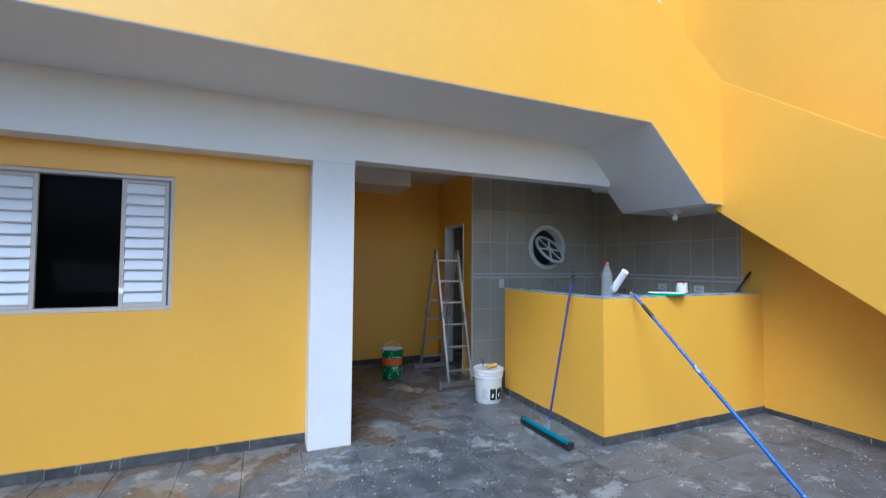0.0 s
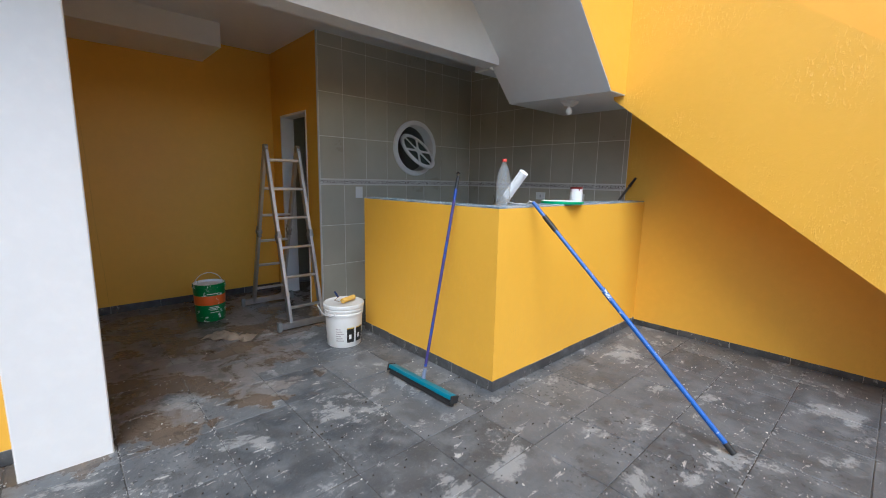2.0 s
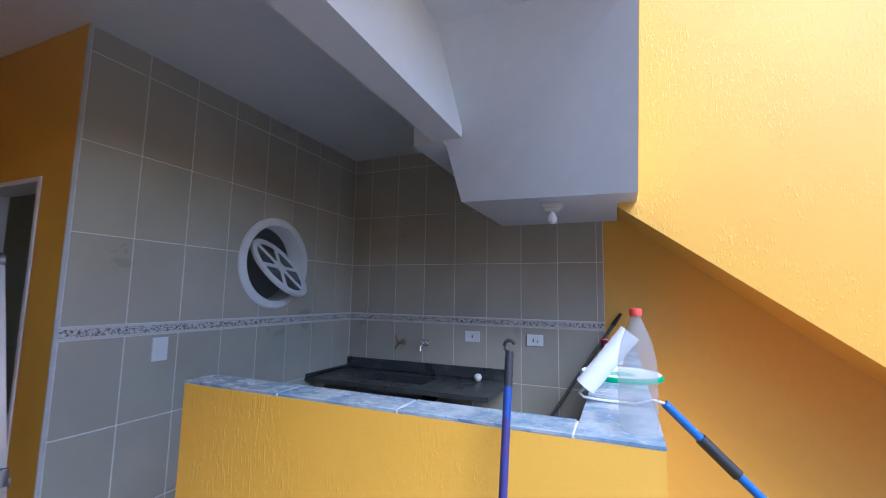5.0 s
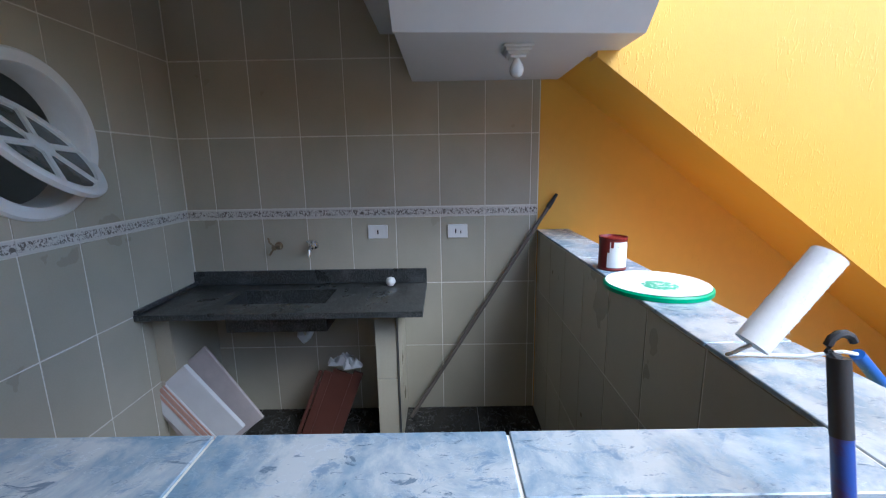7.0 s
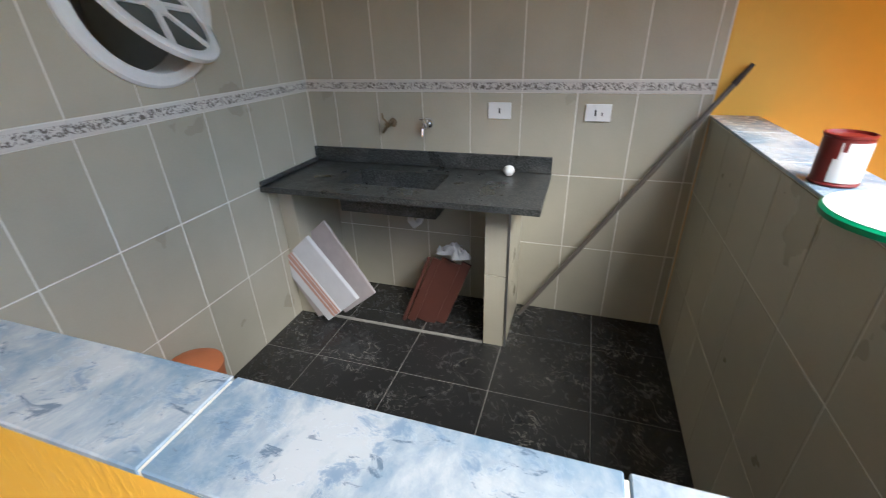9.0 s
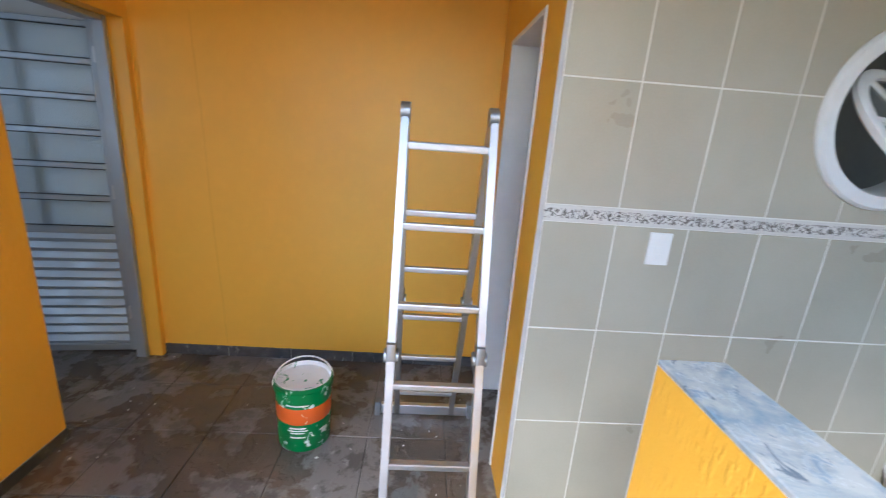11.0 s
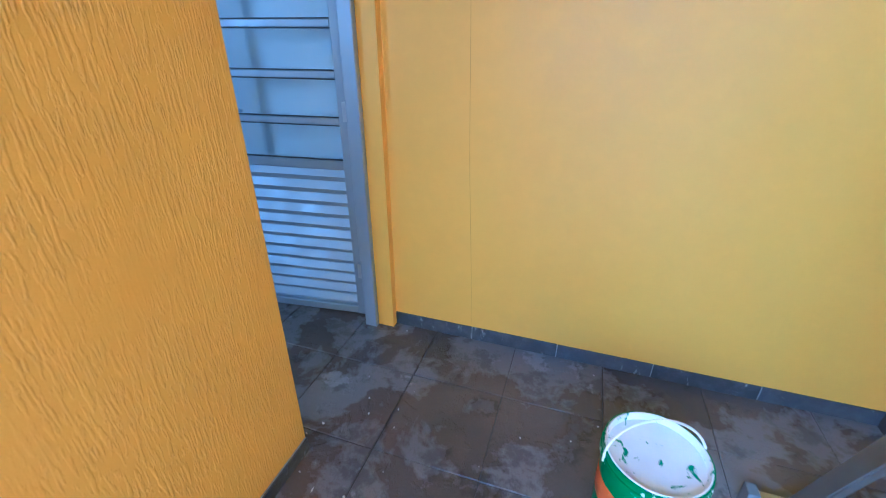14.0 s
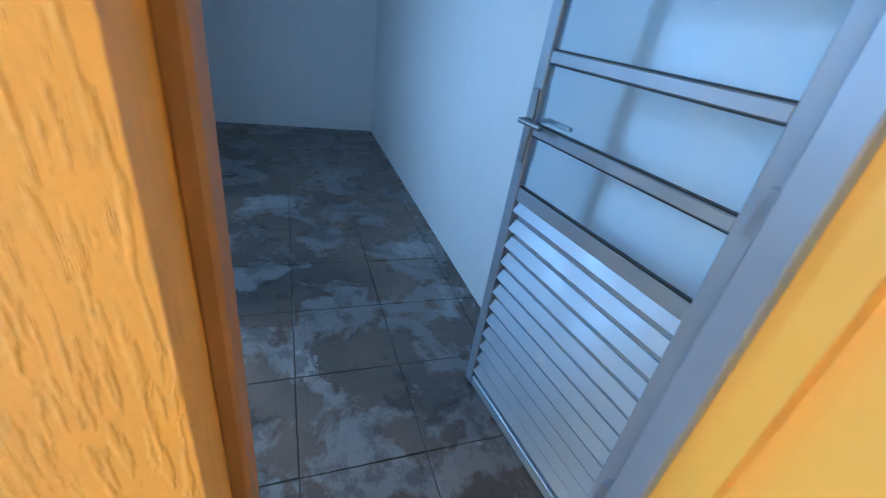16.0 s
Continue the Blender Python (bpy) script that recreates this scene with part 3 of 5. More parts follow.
REFLECTED_BROWN = simple("brown_reflection_frame", (0.36, 0.20, 0.09), 0.6, 0, 0.25, 12)


# ---------------- window of the facade ----------------
win = tagged(new("window_1"), "sliding window with white louvred shutters, half open", "window", kind="structure")
fr = bmesh.new()
yf = Y_FRONT + 0.015
for a in ((WX0, WX1, WZ0, WZ0 + 0.03), (WX0, WX1, WZ1 - 0.03, WZ1), (WX0, WX0 + 0.028, WZ0 + 0.03, WZ1 - 0.03), (WX1 - 0.028, WX1, WZ0 + 0.03, WZ1 - 0.03)):
    box(fr, a[0], a[1], yf, yf + 0.10, a[2], a[3], 0.003)
part("window_frame", fr, OFFWHITE, win, "greyish enamelled metal window frame")


def shutter(x0, x1, y):
    body = bmesh.new()
    z0, z1 = WZ0 + 0.03, WZ1 - 0.03
    for a in ((x0, x0 + 0.03, z0, z1), (x1 - 0.03, x1, z0, z1), (x0 + 0.03, x1 - 0.03, z0, z0 + 0.03), (x0 + 0.03, x1 - 0.03, z1 - 0.03, z1)):
        box(body, a[0], a[1], y, y + 0.024, a[2], a[3], 0.003)
    leaf = part("shutter", body, OFFWHITE, win)
    n = 11
    h = (z1 - z0 - 0.06) / n
    slat = bmesh.new()
    prism(slat, [(-0.006, 0.006), (-0.002, 0.0), (0.026, h * 0.8), (0.026, h + 0.005), (0.020, h + 0.005)], "x", 0, x1 - x0 - 0.06)
    me = mesh_of("slat", slat, WHITE_METAL)
    for i in range(n):
        s = new("slat", me)
        s.parent = leaf
        s.location = (x0 + 0.03, y, z0 + 0.03 + i * h)
    return leaf


shutter(0.0, WX1 - 0.045, yf + 0.03)
shutter(WX0 + 0.028, -0.49, yf + 0.03)
shutter(0.10, WX1 - 0.028, yf + 0.06)

# added pane: its dark tint stands in for the dim room behind the window
darkened = Mat("darkened_window_glass", 0.12, 0, (0.05, 0.04, 0.037))
darkened.set("Transmission Weight", 1.0)
darkened.set("IOR", 1.08)
b = bmesh.new()
box(b, WX0 + 0.028, WX1 - 0.028, yf + 0.088, yf + 0.092, WZ0 + 0.03, WZ1 - 0.03)
part("pane", b, darkened.m, win, "added glass pane, tinted dark for the shade of the room").visible_shadow = False

# upper storey window seen over the parapet
uw = tagged(new("window_2"), "dark glazed upper window with a white frame", "window", kind="structure")
b = bmesh.new()
for a in ((UX0, UX0 + 0.06, UZ0, UZ1), (UX1 - 0.06, UX1, UZ0, UZ1), (UX0 + 0.06, UX1 - 0.06, UZ1 - 0.06, UZ1), (UX0 + 0.06, UX1 - 0.06, UZ0, UZ0 + 0.06), (4.67, 4.73, UZ0 + 0.06, UZ1 - 0.06)):
    box(b, a[0], a[1], Y_BEAM + 0.04, Y_BEAM + 0.10, a[2], a[3], 0.004)
part("window_frame", b, WHITE_METAL, uw)
b = bmesh.new()
box(b, UX0 + 0.06, UX1 - 0.06, Y_BEAM + 0.065, Y_BEAM + 0.073, UZ0 + 0.06, UZ1 - 0.06)
part("pane", b, DARK_GLASS, uw)

# ---------------- metal door, standing open into the room ----------------
# door frame set in the opening of the wing wall
b = bmesh.new()
box(b, X_WING - 0.152, X_WING - 0.085, Y_DOOR - 0.035, Y_DOOR - 0.002, 0.0, 2.11, 0.004)
box(b, X_WING - 0.19, X_WING - 0.09, Y_WING_END + 0.02, Y_DOOR - 0.035, 2.08, 2.11, 0.004)
structure("door_frame", b, ZINC, "grey metal door frame in the wing wall", "door frame")
# brown puts the frame's warm reflection into this jamb's colour
b = bmesh.new()
box(b, X_WING - 0.155, X_WING - 0.085, Y_WING_END - 0.003, Y_WING_END + 0.02, 0, 2.11, 0.005)
structure("trim", b, REFLECTED_BROWN, "jamb along the doorway, brown for what its metal reflects", "trim")

LW, LH = 0.735, 2.08
door = tagged(new("door_1"), "grey metal door with glass panes and louvres, open", "door", kind="structure")
door.matrix_world = pose(X_WING - 0.17, Y_DOOR + 0.057, 0.012, 0, 0, 187)
b = bmesh.new()
st = 0.065
box(b, 0, st, -0.016, 0.016, 0, LH, 0.003)
box(b, LW - st * 0.7, LW, -0.016, 0.016, 0, LH, 0.003)
rails = [0.0, 0.83, 1.040, 1.240, 1.440, 1.640, 1.840, LH - 0.04]
for z in rails:
    box(b, st, LW - st * 0.7, -0.013, 0.013, z, z + (0.045 if z in (0.0, 0.83) else 0.032), 0.003)
leaf = part("leaf_frame", b, ZINC, door)
n_l = 12
step = (0.83 - 0.045) / n_l
b = bmesh.new()
prism(b, [(-0.012, -0.002), (-0.009, -0.002), (-0.009, step * 0.42), (0.013, step * 0.40), (0.0145, step * 0.44), (-0.004, step * 1.0), (-0.012, step * 1.0)], "x", 0, LW - st * 1.7)
lm = mesh_of("louvre", b, ZINC)
for i in range(n_l):
    s = new("louvre", lm)
    s.parent = leaf
    s.location = (st, 0, 0.045 + i * step)
for z0, z1 in zip(rails[1:], rails[2:]):
    b = bmesh.new()
    box(b, st, LW - st * 0.7, -0.002, 0.002, z0 + (0.045 if z0 == 0.83 else 0.032), z1)
    p = part("pane", b, GLASS, door, "frosted ribbed glass pane")
    p.visible_shadow = False
    for z in (z0 + (0.045 if z0 == 0.83 else 0.032), z1 - 0.005):
        b = bmesh.new()
        box(b, st, LW - st * 0.7, -0.006, 0.009, z + 0.0005, z + 0.0045)
        part("gasket", b, PLASTIC_BLACK, door, "black glazing strip")
for sgn in (1, -1):
    b = bmesh.new()
    xh = LW - 0.028
    box(b, xh - 0.014, xh + 0.014, sgn * 0.016, sgn * 0.022, 0.95, 1.17, 0.003)
    rod(b, (xh, sgn * 0.02, 1.08), (xh, sgn * 0.055, 1.08), 0.008)
    rod(b, (xh, sgn * 0.055, 1.08), (xh - 0.10, sgn * 0.055, 1.08), 0.008)
    part("door_handle", b, ALU_DARK, door, "dark metal lever handle", True)
for z in (0.25, 1.06, 1.85):
    b = bmesh.new()
    for k in range(3):
        rod(b, (-0.005, 0.050, z + k * 0.032), (-0.005, 0.050, z + k * 0.032 + 0.028), 0.009)
    box(b, -0.004, 0.03, 0.016, 0.048, z + 0.004, z + 0.088)
    part("hinge", b, ALU, door, "", True)

# white jamb of the narrow doorway
b = bmesh.new()
box(b, X_TILE - 0.006, X_TILE + 0.146, DY1 - 0.025, DY1, 0, DZ, 0.003)
box(b, X_TILE - 0.006, X_TILE + 0.146, DY0, DY0 + 0.025, 0, DZ, 0.003)
box(b, X_TILE - 0.006, X_TILE + 0.146, DY0 + 0.025, DY1 - 0.025, DZ - 0.025, DZ, 0.003)
structure("door_jamb", b, WHITE, "white painted door jamb of the narrow doorway", "door frame")
# added panel: near-black stands for the darkness inside the opening
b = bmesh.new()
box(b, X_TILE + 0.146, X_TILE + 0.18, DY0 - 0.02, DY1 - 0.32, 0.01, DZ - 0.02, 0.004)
structure("doorway_shade_panel", b, simple("doorway_shade", (0.035, 0.038, 0.042), 0.5), "added near-black panel for the shade inside the narrow doorway", "door")

# ---------------- round vent in the tiled wall ----------------
vent = thing("round_vent", pose(VX, Y_TILE, VZ, 90), "round white pivoting vent, tilted open, in the tiled wall", "vent")
b = bmesh.new()
lathe(b, [(0.268, -0.13), (0.268, 0.012), (0.275, 0.022), (0.318, 0.020), (0.328, 0.010), (0.328, -0.002), (0.285, -0.002), (0.285, -0.13), (0.268, -0.13)], 56)
part("ring", b, PVC, vent, "", True)
b = bmesh.new()
lathe(b, [(0.222, -0.012), (0.222, 0.012), (0.229, 0.016), (0.258, 0.016), (0.266, 0.010), (0.266, -0.010), (0.258, -0.016), (0.229, -0.016), (0.222, -0.012)], 56)
disc = part("disc", b, PVC, vent, "spoked pivoting disc", True)
disc.matrix_basis = Matrix.Translation((0.035, -0.03, 0.012)) @ Vector((0.21, 0.63, 0.748)).to_track_quat("Z", "Y").to_matrix().to_4x4()
for i in range(6):
    a = math.pi / 3 * i + 0.35
    b = bmesh.new()
    bar(b, (0.04 * math.cos(a), 0.04 * math.sin(a), 0), (0.228 * math.cos(a), 0.228 * math.sin(a), 0), 0.030, 0.022, 0, 0.004)
    part("spoke", b, PVC, disc)
b = bmesh.new()
lathe(b, [(0, 0.018), (0.045, 0.016), (0.055, 0.010), (0.055, -0.010), (0.045, -0.016), (0, -0.018)], 24)
part("hub", b, PVC, disc, "", True)
b = bmesh.new()
lathe(b, [(0, 0.001), (0.218, 0.001), (0.218, -0.001), (0, -0.001)], 40)
pn = part("pane", b, simple("smoked_glass", (0.06, 0.075, 0.07), 0.15, 0, 0.2, 10), disc, "smoked glass pane")

# ---------------- lamp under the landing ----------------
lamp = thing("ceiling_lamp", pose(5.155, 4.31, Z_LAND), "bare white bulb in a stepped plastic holder", "lamp")
b = bmesh.new()
for i, (r, z) in enumerate(((0.062, 0.0), (0.054, -0.012), (0.044, -0.024), (0.034, -0.036))):
    box(b, -r, r, -r, r, z - 0.012, z, 0.003)
part("holder", b, PLASTIC_WHITE, lamp)
b = bmesh.new()
lathe(b, [(0.0, -0.125), (0.015, -0.122), (0.026, -0.112), (0.031, -0.096), (0.029, -0.080), (0.020, -0.062), (0.014, -0.054), (0.014, -0.046), (0, -0.046)], 24)
part("bulb", b, BULB, lamp, "", True)


# ---------------- ladder ----------------
def ladder():
    ob = thing("step_ladder", pose(3.295, 6.325, 0), "aluminium folding ladder standing open as an A-frame", "ladder")
    apex, half, top = 1.705, 0.158, 1.72
    spread = {-1: 0.46, 1: 0.565}

    def at(side, x, z):
        return (x, side * spread[side] * (1 - z / top), z)
    for side in (-1, 1):
        for x in (-half, half):
            for z0, z1 in ((0.04, 0.84), (0.86, apex - 0.04)):
                b = bmesh.new()
                bar(b, at(side, x, z0), at(side, x, z1), 0.028, 0.062, 0, 0.004)
                part("stile", b, ALU, ob)
            b = bmesh.new()
            p = Vector(at(side, x, 0.85))
            box(b, x - 0.018, x + 0.018, p.y - 0.032, p.y + 0.032, 0.79, 0.91, 0.012, 2)
            rod(b, (x - 0.026, p.y, 0.85), (x + 0.026, p.y, 0.85), 0.026, None, 16)
            part("hinge", b, ALU_DARK, ob, "grey locking hinge", True)
        for k in range(6):
            z = 0.195 + k * 0.276
            b = bmesh.new()
            y = at(side, 0, z)[1]
            box(b, -half, half, y - 0.014, y + 0.014, z - 0.013, z + 0.013, 0.006, 2)
            part("rung", b, ALU, ob)
        b = bmesh.new()
        y = side * spread[side]
        box(b, -0.265, 0.265, y - 0.018, y + 0.018, 0.012, 0.072, 0.004)
        part("stabiliser_bar", b, ALU, ob)
        for x in (-0.27, 0.27):
            b = bmesh.new()
            box(b, x - 0.018, x + 0.018, y - 0.026, y + 0.026, 0.0, 0.09, 0.006, 2)
            part("foot", b, GREY_FOOT, ob, "grey rubber end cap")
    for x in (-half, half):
        b = bmesh.new()
        rod(b, (x - 0.017, 0, apex - 0.015), (x + 0.017, 0, apex - 0.015), 0.034, None, 20)
        part("hinge", b, ALU_DARK, ob, "rounded top hinge", True)
    return ob


ladder()


# ---------------- pails ----------------
def pail_body(profile):
    b = bmesh.new()
    lathe(b, profile, 40)
    return b


green = thing("green_paint_pail", pose(2.655, 6.685, 0, 0, 0, 20), "green paint pail with an orange band and paint-smeared lid", "paint pail")
part("body", pail_body([(0, 0), (0.128, 0), (0.131, 0.004), (0.136, 0.165)]), PAIL_GREEN, green, "", True)
part("band", pail_body([(0.136, 0.165), (0.1375, 0.168), (0.140, 0.255), (0.139, 0.258)]), PAIL_ORANGE, green, "orange printed band", True)
part("upper_body", pail_body([(0.139, 0.258), (0.142, 0.325), (0.149, 0.327), (0.149, 0.345), (0.144, 0.347), (0.146, 0.368), (0.139, 0.369)]), PAIL_GREEN, green, "", True)
part("lid", pail_body([(0.141, 0.370), (0.137, 0.372), (0.130, 0.350), (0.06, 0.344), (0, 0.345)]), PAINT_WHITE, green, "white paint over green plastic", True)
b = bmesh.new()
tube(b, [(0.150 * math.cos(a), 0.030 * math.sin(a), 0.335 + 0.125 * math.sin(a)) for a in [math.pi * i / 18 for i in range(19)]], 0.004, 8)
part("handle", b, PLASTIC_WHITE, green, "white wire handle", True)
for i, (w, z) in enumerate(((0.8, 0.275), (0.6, 0.143), (0.75, 0.128), (0.5, 0.115), (0.55, 0.09))):
    b = bmesh.new()
    r = 0.1365 + 0.004 * (z > 0.2)
    pts = [(-1.9 + w * k / 10 - w / 2) for k in range(11)]
    for a0, a1 in zip(pts, pts[1:]):
        b.faces.new([b.verts.new((r * math.cos(a), r * math.sin(a), zz)) for a, zz in ((a0, z), (a1, z), (a1, z + 0.007), (a0, z + 0.007))])
    part("lettering", b, PLASTIC_WHITE, green)

white = thing("white_paint_pail", pose(3.36, 5.275, 0), "white plastic paint pail with black labels and a lid", "paint pail")
part("body", pail_body([(0, 0), (0.138, 0), (0.142, 0.005), (0.156, 0.27), (0.164, 0.273), (0.165, 0.290), (0.158, 0.292), (0.159, 0.306), (0.167, 0.309), (0.168, 0.324), (0.161, 0.326), (0.162, 0.345)]), PAIL_WHITE, white, "", True)
part("lid", pail_body([(0.171, 0.338), (0.172, 0.362), (0.165, 0.368), (0.158, 0.362), (0.150, 0.358), (0, 0.360)]), PAIL_WHITE, white, "", True)


def wrap(parent, name, r, a0, a1, z0, z1, mat, slope=0.05):
    b = bmesh.new()
    k = max(3, int((a1 - a0) / 0.1))
    lo = [b.verts.new(((r + slope * z0) * math.cos(a0 + (a1 - a0) * i / k), (r + slope * z0) * math.sin(a0 + (a1 - a0) * i / k), z0)) for i in range(k + 1)]
    hi = [b.verts.new(((r + slope * z1) * math.cos(a0 + (a1 - a0) * i / k), (r + slope * z1) * math.sin(a0 + (a1 - a0) * i / k), z1)) for i in range(k + 1)]
    for i in range(k):
        b.faces.new((lo[i], lo[i + 1], hi[i + 1], hi[i]))
    return part(name, b, mat, parent)


for a0, a1 in ((-1.93, -1.50), (-1.38, -0.80)):
    wrap(white, "label", 0.1432, a0, a1, 0.045, 0.165, LABEL_BLACK)
    wrap(white, "label_stripe", 0.1438, a0, a1, 0.165, 0.174, LABEL_YELLOW)
    wrap(white, "label_mark", 0.1440, a0 + 0.12, a0 + 0.26, 0.075, 0.115, PLASTIC_WHITE)
for i in range(6):
    wrap(white, "lettering", 0.1434, -2.55, -2.10 - 0.08 * (i % 3), 0.06 + 0.02 * i, 0.068 + 0.02 * i, GREY_CARTON)
b = bmesh.new()
tube(b, [(-0.168 + 0.006 * math.sin(3 * a), 0.155 * math.cos(a), 0.33 - 0.05 * math.sin(a)) for a in [math.pi * i / 16 for i in range(17)]], 0.004, 8)
part("handle", b, PLASTIC_WHITE, white, "white plastic handle", True)

mini = thing("paint_roller", pose(3.375, 5.255, 0.372, 0, 0, 20), "small yellow foam paint roller lying on a pail lid", "paint roller")
b = bmesh.new()
rod(b, (-0.075, -0.02, 0.021), (0.075, -0.02, 0.021), 0.021, None, 16)
part("sleeve", b, ROLLER_YELLOW, mini, "", True)
b = bmesh.new()
tube(b, [(-0.08, -0.02, 0.021), (-0.11, -0.02, 0.024), (-0.115, 0.03, 0.03), (-0.02, 0.06, 0.035)], 0.003)
part("wire", b, CHROME, mini, "", True)
b = bmesh.new()
bar(b, (-0.03, 0.06, 0.030), (-0.025, 0.11, 0.075), 0.016, 0.018, 0, 0.006)
part("handle", b, simple("navy_handle", (0.02, 0.04, 0.14), 0.4), mini)

# ---------------- squeegee leaning on the half wall ----------------
sq = thing("squeegee", pose(0, 0, 0), "teal floor squeegee with violet blue handle leaning on half wall", "squeegee")
b = bmesh.new()
m_head = pose(3.33, 4.195, 0.047, 14, 0, 92)
vv_ = box(b, -0.315, 0.315, -0.032, 0.032, 0.0, 0.028, 0.008, 2)
bmesh.ops.transform(b, matrix=m_head, verts=b.verts[:])
part("head", b, TEAL, sq, "", True)
b = bmesh.new()
box(b, -0.320, 0.320, -0.012, 0.012, -0.042, 0.004, 0.003)
for x in (-0.322, 0.322):
    box(b, x - 0.006, x + 0.006, -0.034, 0.034, -0.02, 0.030, 0.003)
bmesh.ops.transform(b, matrix=m_head, verts=b.verts[:])
part("rubber_blade", b, PLASTIC_BLACK, sq)
h0, h1 = Vector((3.36, 4.197, 0.065)), Vector((3.660, 4.204, 1.46))
b = bmesh.new()
rod(b, h0, h0.lerp(h1, 0.05), 0.015, 0.0125, 14)
part("socket", b, simple("grey_blue_plastic", (0.16, 0.20, 0.30), 0.45), sq, "", True)
b = bmesh.new()
rod(b, h0.lerp(h1, 0.06), h0.lerp(h1, 0.94), 0.0105, None, 14)
part("handle", b, HANDLE_BLUE, sq, "", True)
b = bmesh.new()
rod(b, h0.lerp(h1, 0.925), h0.lerp(h1, 0.985), 0.0108, None, 14)
tube(b, [h0.lerp(h1, 0.985) + Vector((0.0, 0.014 * math.sin(a), 0.014 - 0.014 * math.cos(a))) for a in [i * 0.55 for i in range(9)]], 0.0045)
part("grip", b, PLASTIC_BLACK, sq, "black grip with a hanging hook", True)

# ---------------- long roller pole leaning on the half wall ----------------
pole = thing("paint_roller", pose(0, 0, 0), "white fluffy paint roller on a long splashed blue pole", "paint roller")
f0, f1 = Vector((4.146, 2.563, 0.006)), Vector((4.0, 3.825, 1.275))
b = bmesh.new()
rod(b, f0, f0.lerp(f1, 0.035), 0.017, None, 14)
part("foot_cap", b, PLASTIC_BLACK, pole, "", True)
b = bmesh.new()
rod(b, f0.lerp(f1, 0.03), f0.lerp(f1, 0.55), 0.0145, None, 14)
part("lower_tube", b, POLE_BLUE, pole, "", True)
b = bmesh.new()
rod(b, f0.lerp(f1, 0.54), f0.lerp(f1, 0.60), 0.0165, None, 14)
part("collar", b, COLLAR_SPLASHED, pole, "", True)
b = bmesh.new()
rod(b, f0.lerp(f1, 0.86), f0.lerp(f1, 0.93), 0.0165, None, 14)
part("collar", b, PLASTIC_BLACK, pole, "", True)
b = bmesh.new()
rod(b, f0.lerp(f1, 0.55), f1, 0.0125, None, 14)
part("upper_tube", b, POLE_BLUE, pole, "", True)
R0, R1 = Vector((3.987, 4.045, 1.305)), Vector((3.999, 3.912, 1.475))
b = bmesh.new()
tube(b, [f1, f1 + Vector((0.0, 0.03, 0.006)), Vector((4.03, 3.90, 1.258)), Vector((4.045, 4.00, 1.256)), Vector((4.035, 4.055, 1.262)), Vector((4.005, 4.065, 1.28)), R0], 0.004)
part("wire", b, PLASTIC_WHITE, pole, "white bent wire", True)
b = bmesh.new()
m_r, d_r = along(R0, R1)
rows_, segs_ = 24, 36
ring_v = []
for i in range(rows_ + 1):
    ring_v.append([b.verts.new(m_r @ Vector((0.031 * math.cos(2 * math.pi * k / segs_), 0.031 * math.sin(2 * math.pi * k / segs_), d_r * (i / rows_ - 0.5)))) for k in range(segs_)])
for a, c in zip(ring_v, ring_v[1:]):
    for k in range(segs_):
        b.faces.new((a[k], a[(k + 1) % segs_], c[(k + 1) % segs_], c[k]))
b.faces.new(ring_v[0][::-1])
b.faces.new(ring_v[-1])
for i in range(900):
    # one tuft of the pile: a thin three-sided spike
    a, h = random.uniform(0, 2 * math.pi), d_r * random.uniform(-0.5, 0.5)
    out, side = Vector((math.cos(a), math.sin(a), 0)), Vector((-math.sin(a), math.cos(a), 0))
    root = out * 0.0305 + Vector((0, 0, h))
    tip = b.verts.new(m_r @ (root + out * random.uniform(0.002, 0.0045) + side * random.uniform(-0.004, 0.004) + Vector((0, 0, random.uniform(-0.006, 0.004)))))
    q = [b.verts.new(m_r @ (root + side * (0.0007 * math.cos(w)) + Vector((0, 0, 0.0007 * math.sin(w))))) for w in (0, 2.1, 4.2)]
    for k in range(3):
        b.faces.new((q[k], q[(k + 1) % 3], tip))
part("sleeve", b, FLUFF, pole, "white fluffy sleeve", True)

# ---------------- things on the half wall ----------------
bottle = thing("plastic_bottle", pose(3.772, 3.902, Z_COUNTER + 0.001), "clear empty plastic bottle with a red cap", "bottle")
b = bmesh.new()
lathe(b, [(0, 0.012), (0.03, 0.004), (0.040, 0.0), (0.046, 0.012), (0.047, 0.06), (0.0445, 0.066), (0.047, 0.072), (0.047, 0.10), (0.0445, 0.106), (0.047, 0.112), (0.047, 0.15), (0.045, 0.175), (0.036, 0.22), (0.022, 0.258), (0.0135, 0.275), (0.0135, 0.292)], 28)
part("body", b, BOTTLE, bottle, "", True).visible_shadow = False
b = bmesh.new()
lathe(b, [(0, 0.304), (0.0145, 0.303), (0.0155, 0.300), (0.0155, 0.285), (0.0140, 0.285)], 20)
part("cap", b, CAP_RED, bottle, "", True)

can = thing("paint_can", pose(4.82, 3.985, Z_COUNTER + 0.001, 0, 0, 200), "small dark red paint can with a pale label", "paint can")
b = bmesh.new()
lathe(b, [(0, 0.0), (0.050, 0.0), (0.053, 0.003), (0.053, 0.006), (0.0505, 0.008), (0.0505, 0.118), (0.053, 0.120), (0.053, 0.126), (0.048, 0.127), (0.046, 0.120), (0, 0.120)], 32)
part("body", b, CAN_RED, can, "", True)
wrap(can, "label", 0.0512, -1.1, 2.0, 0.012, 0.110, CAN_LABEL, 0.0)
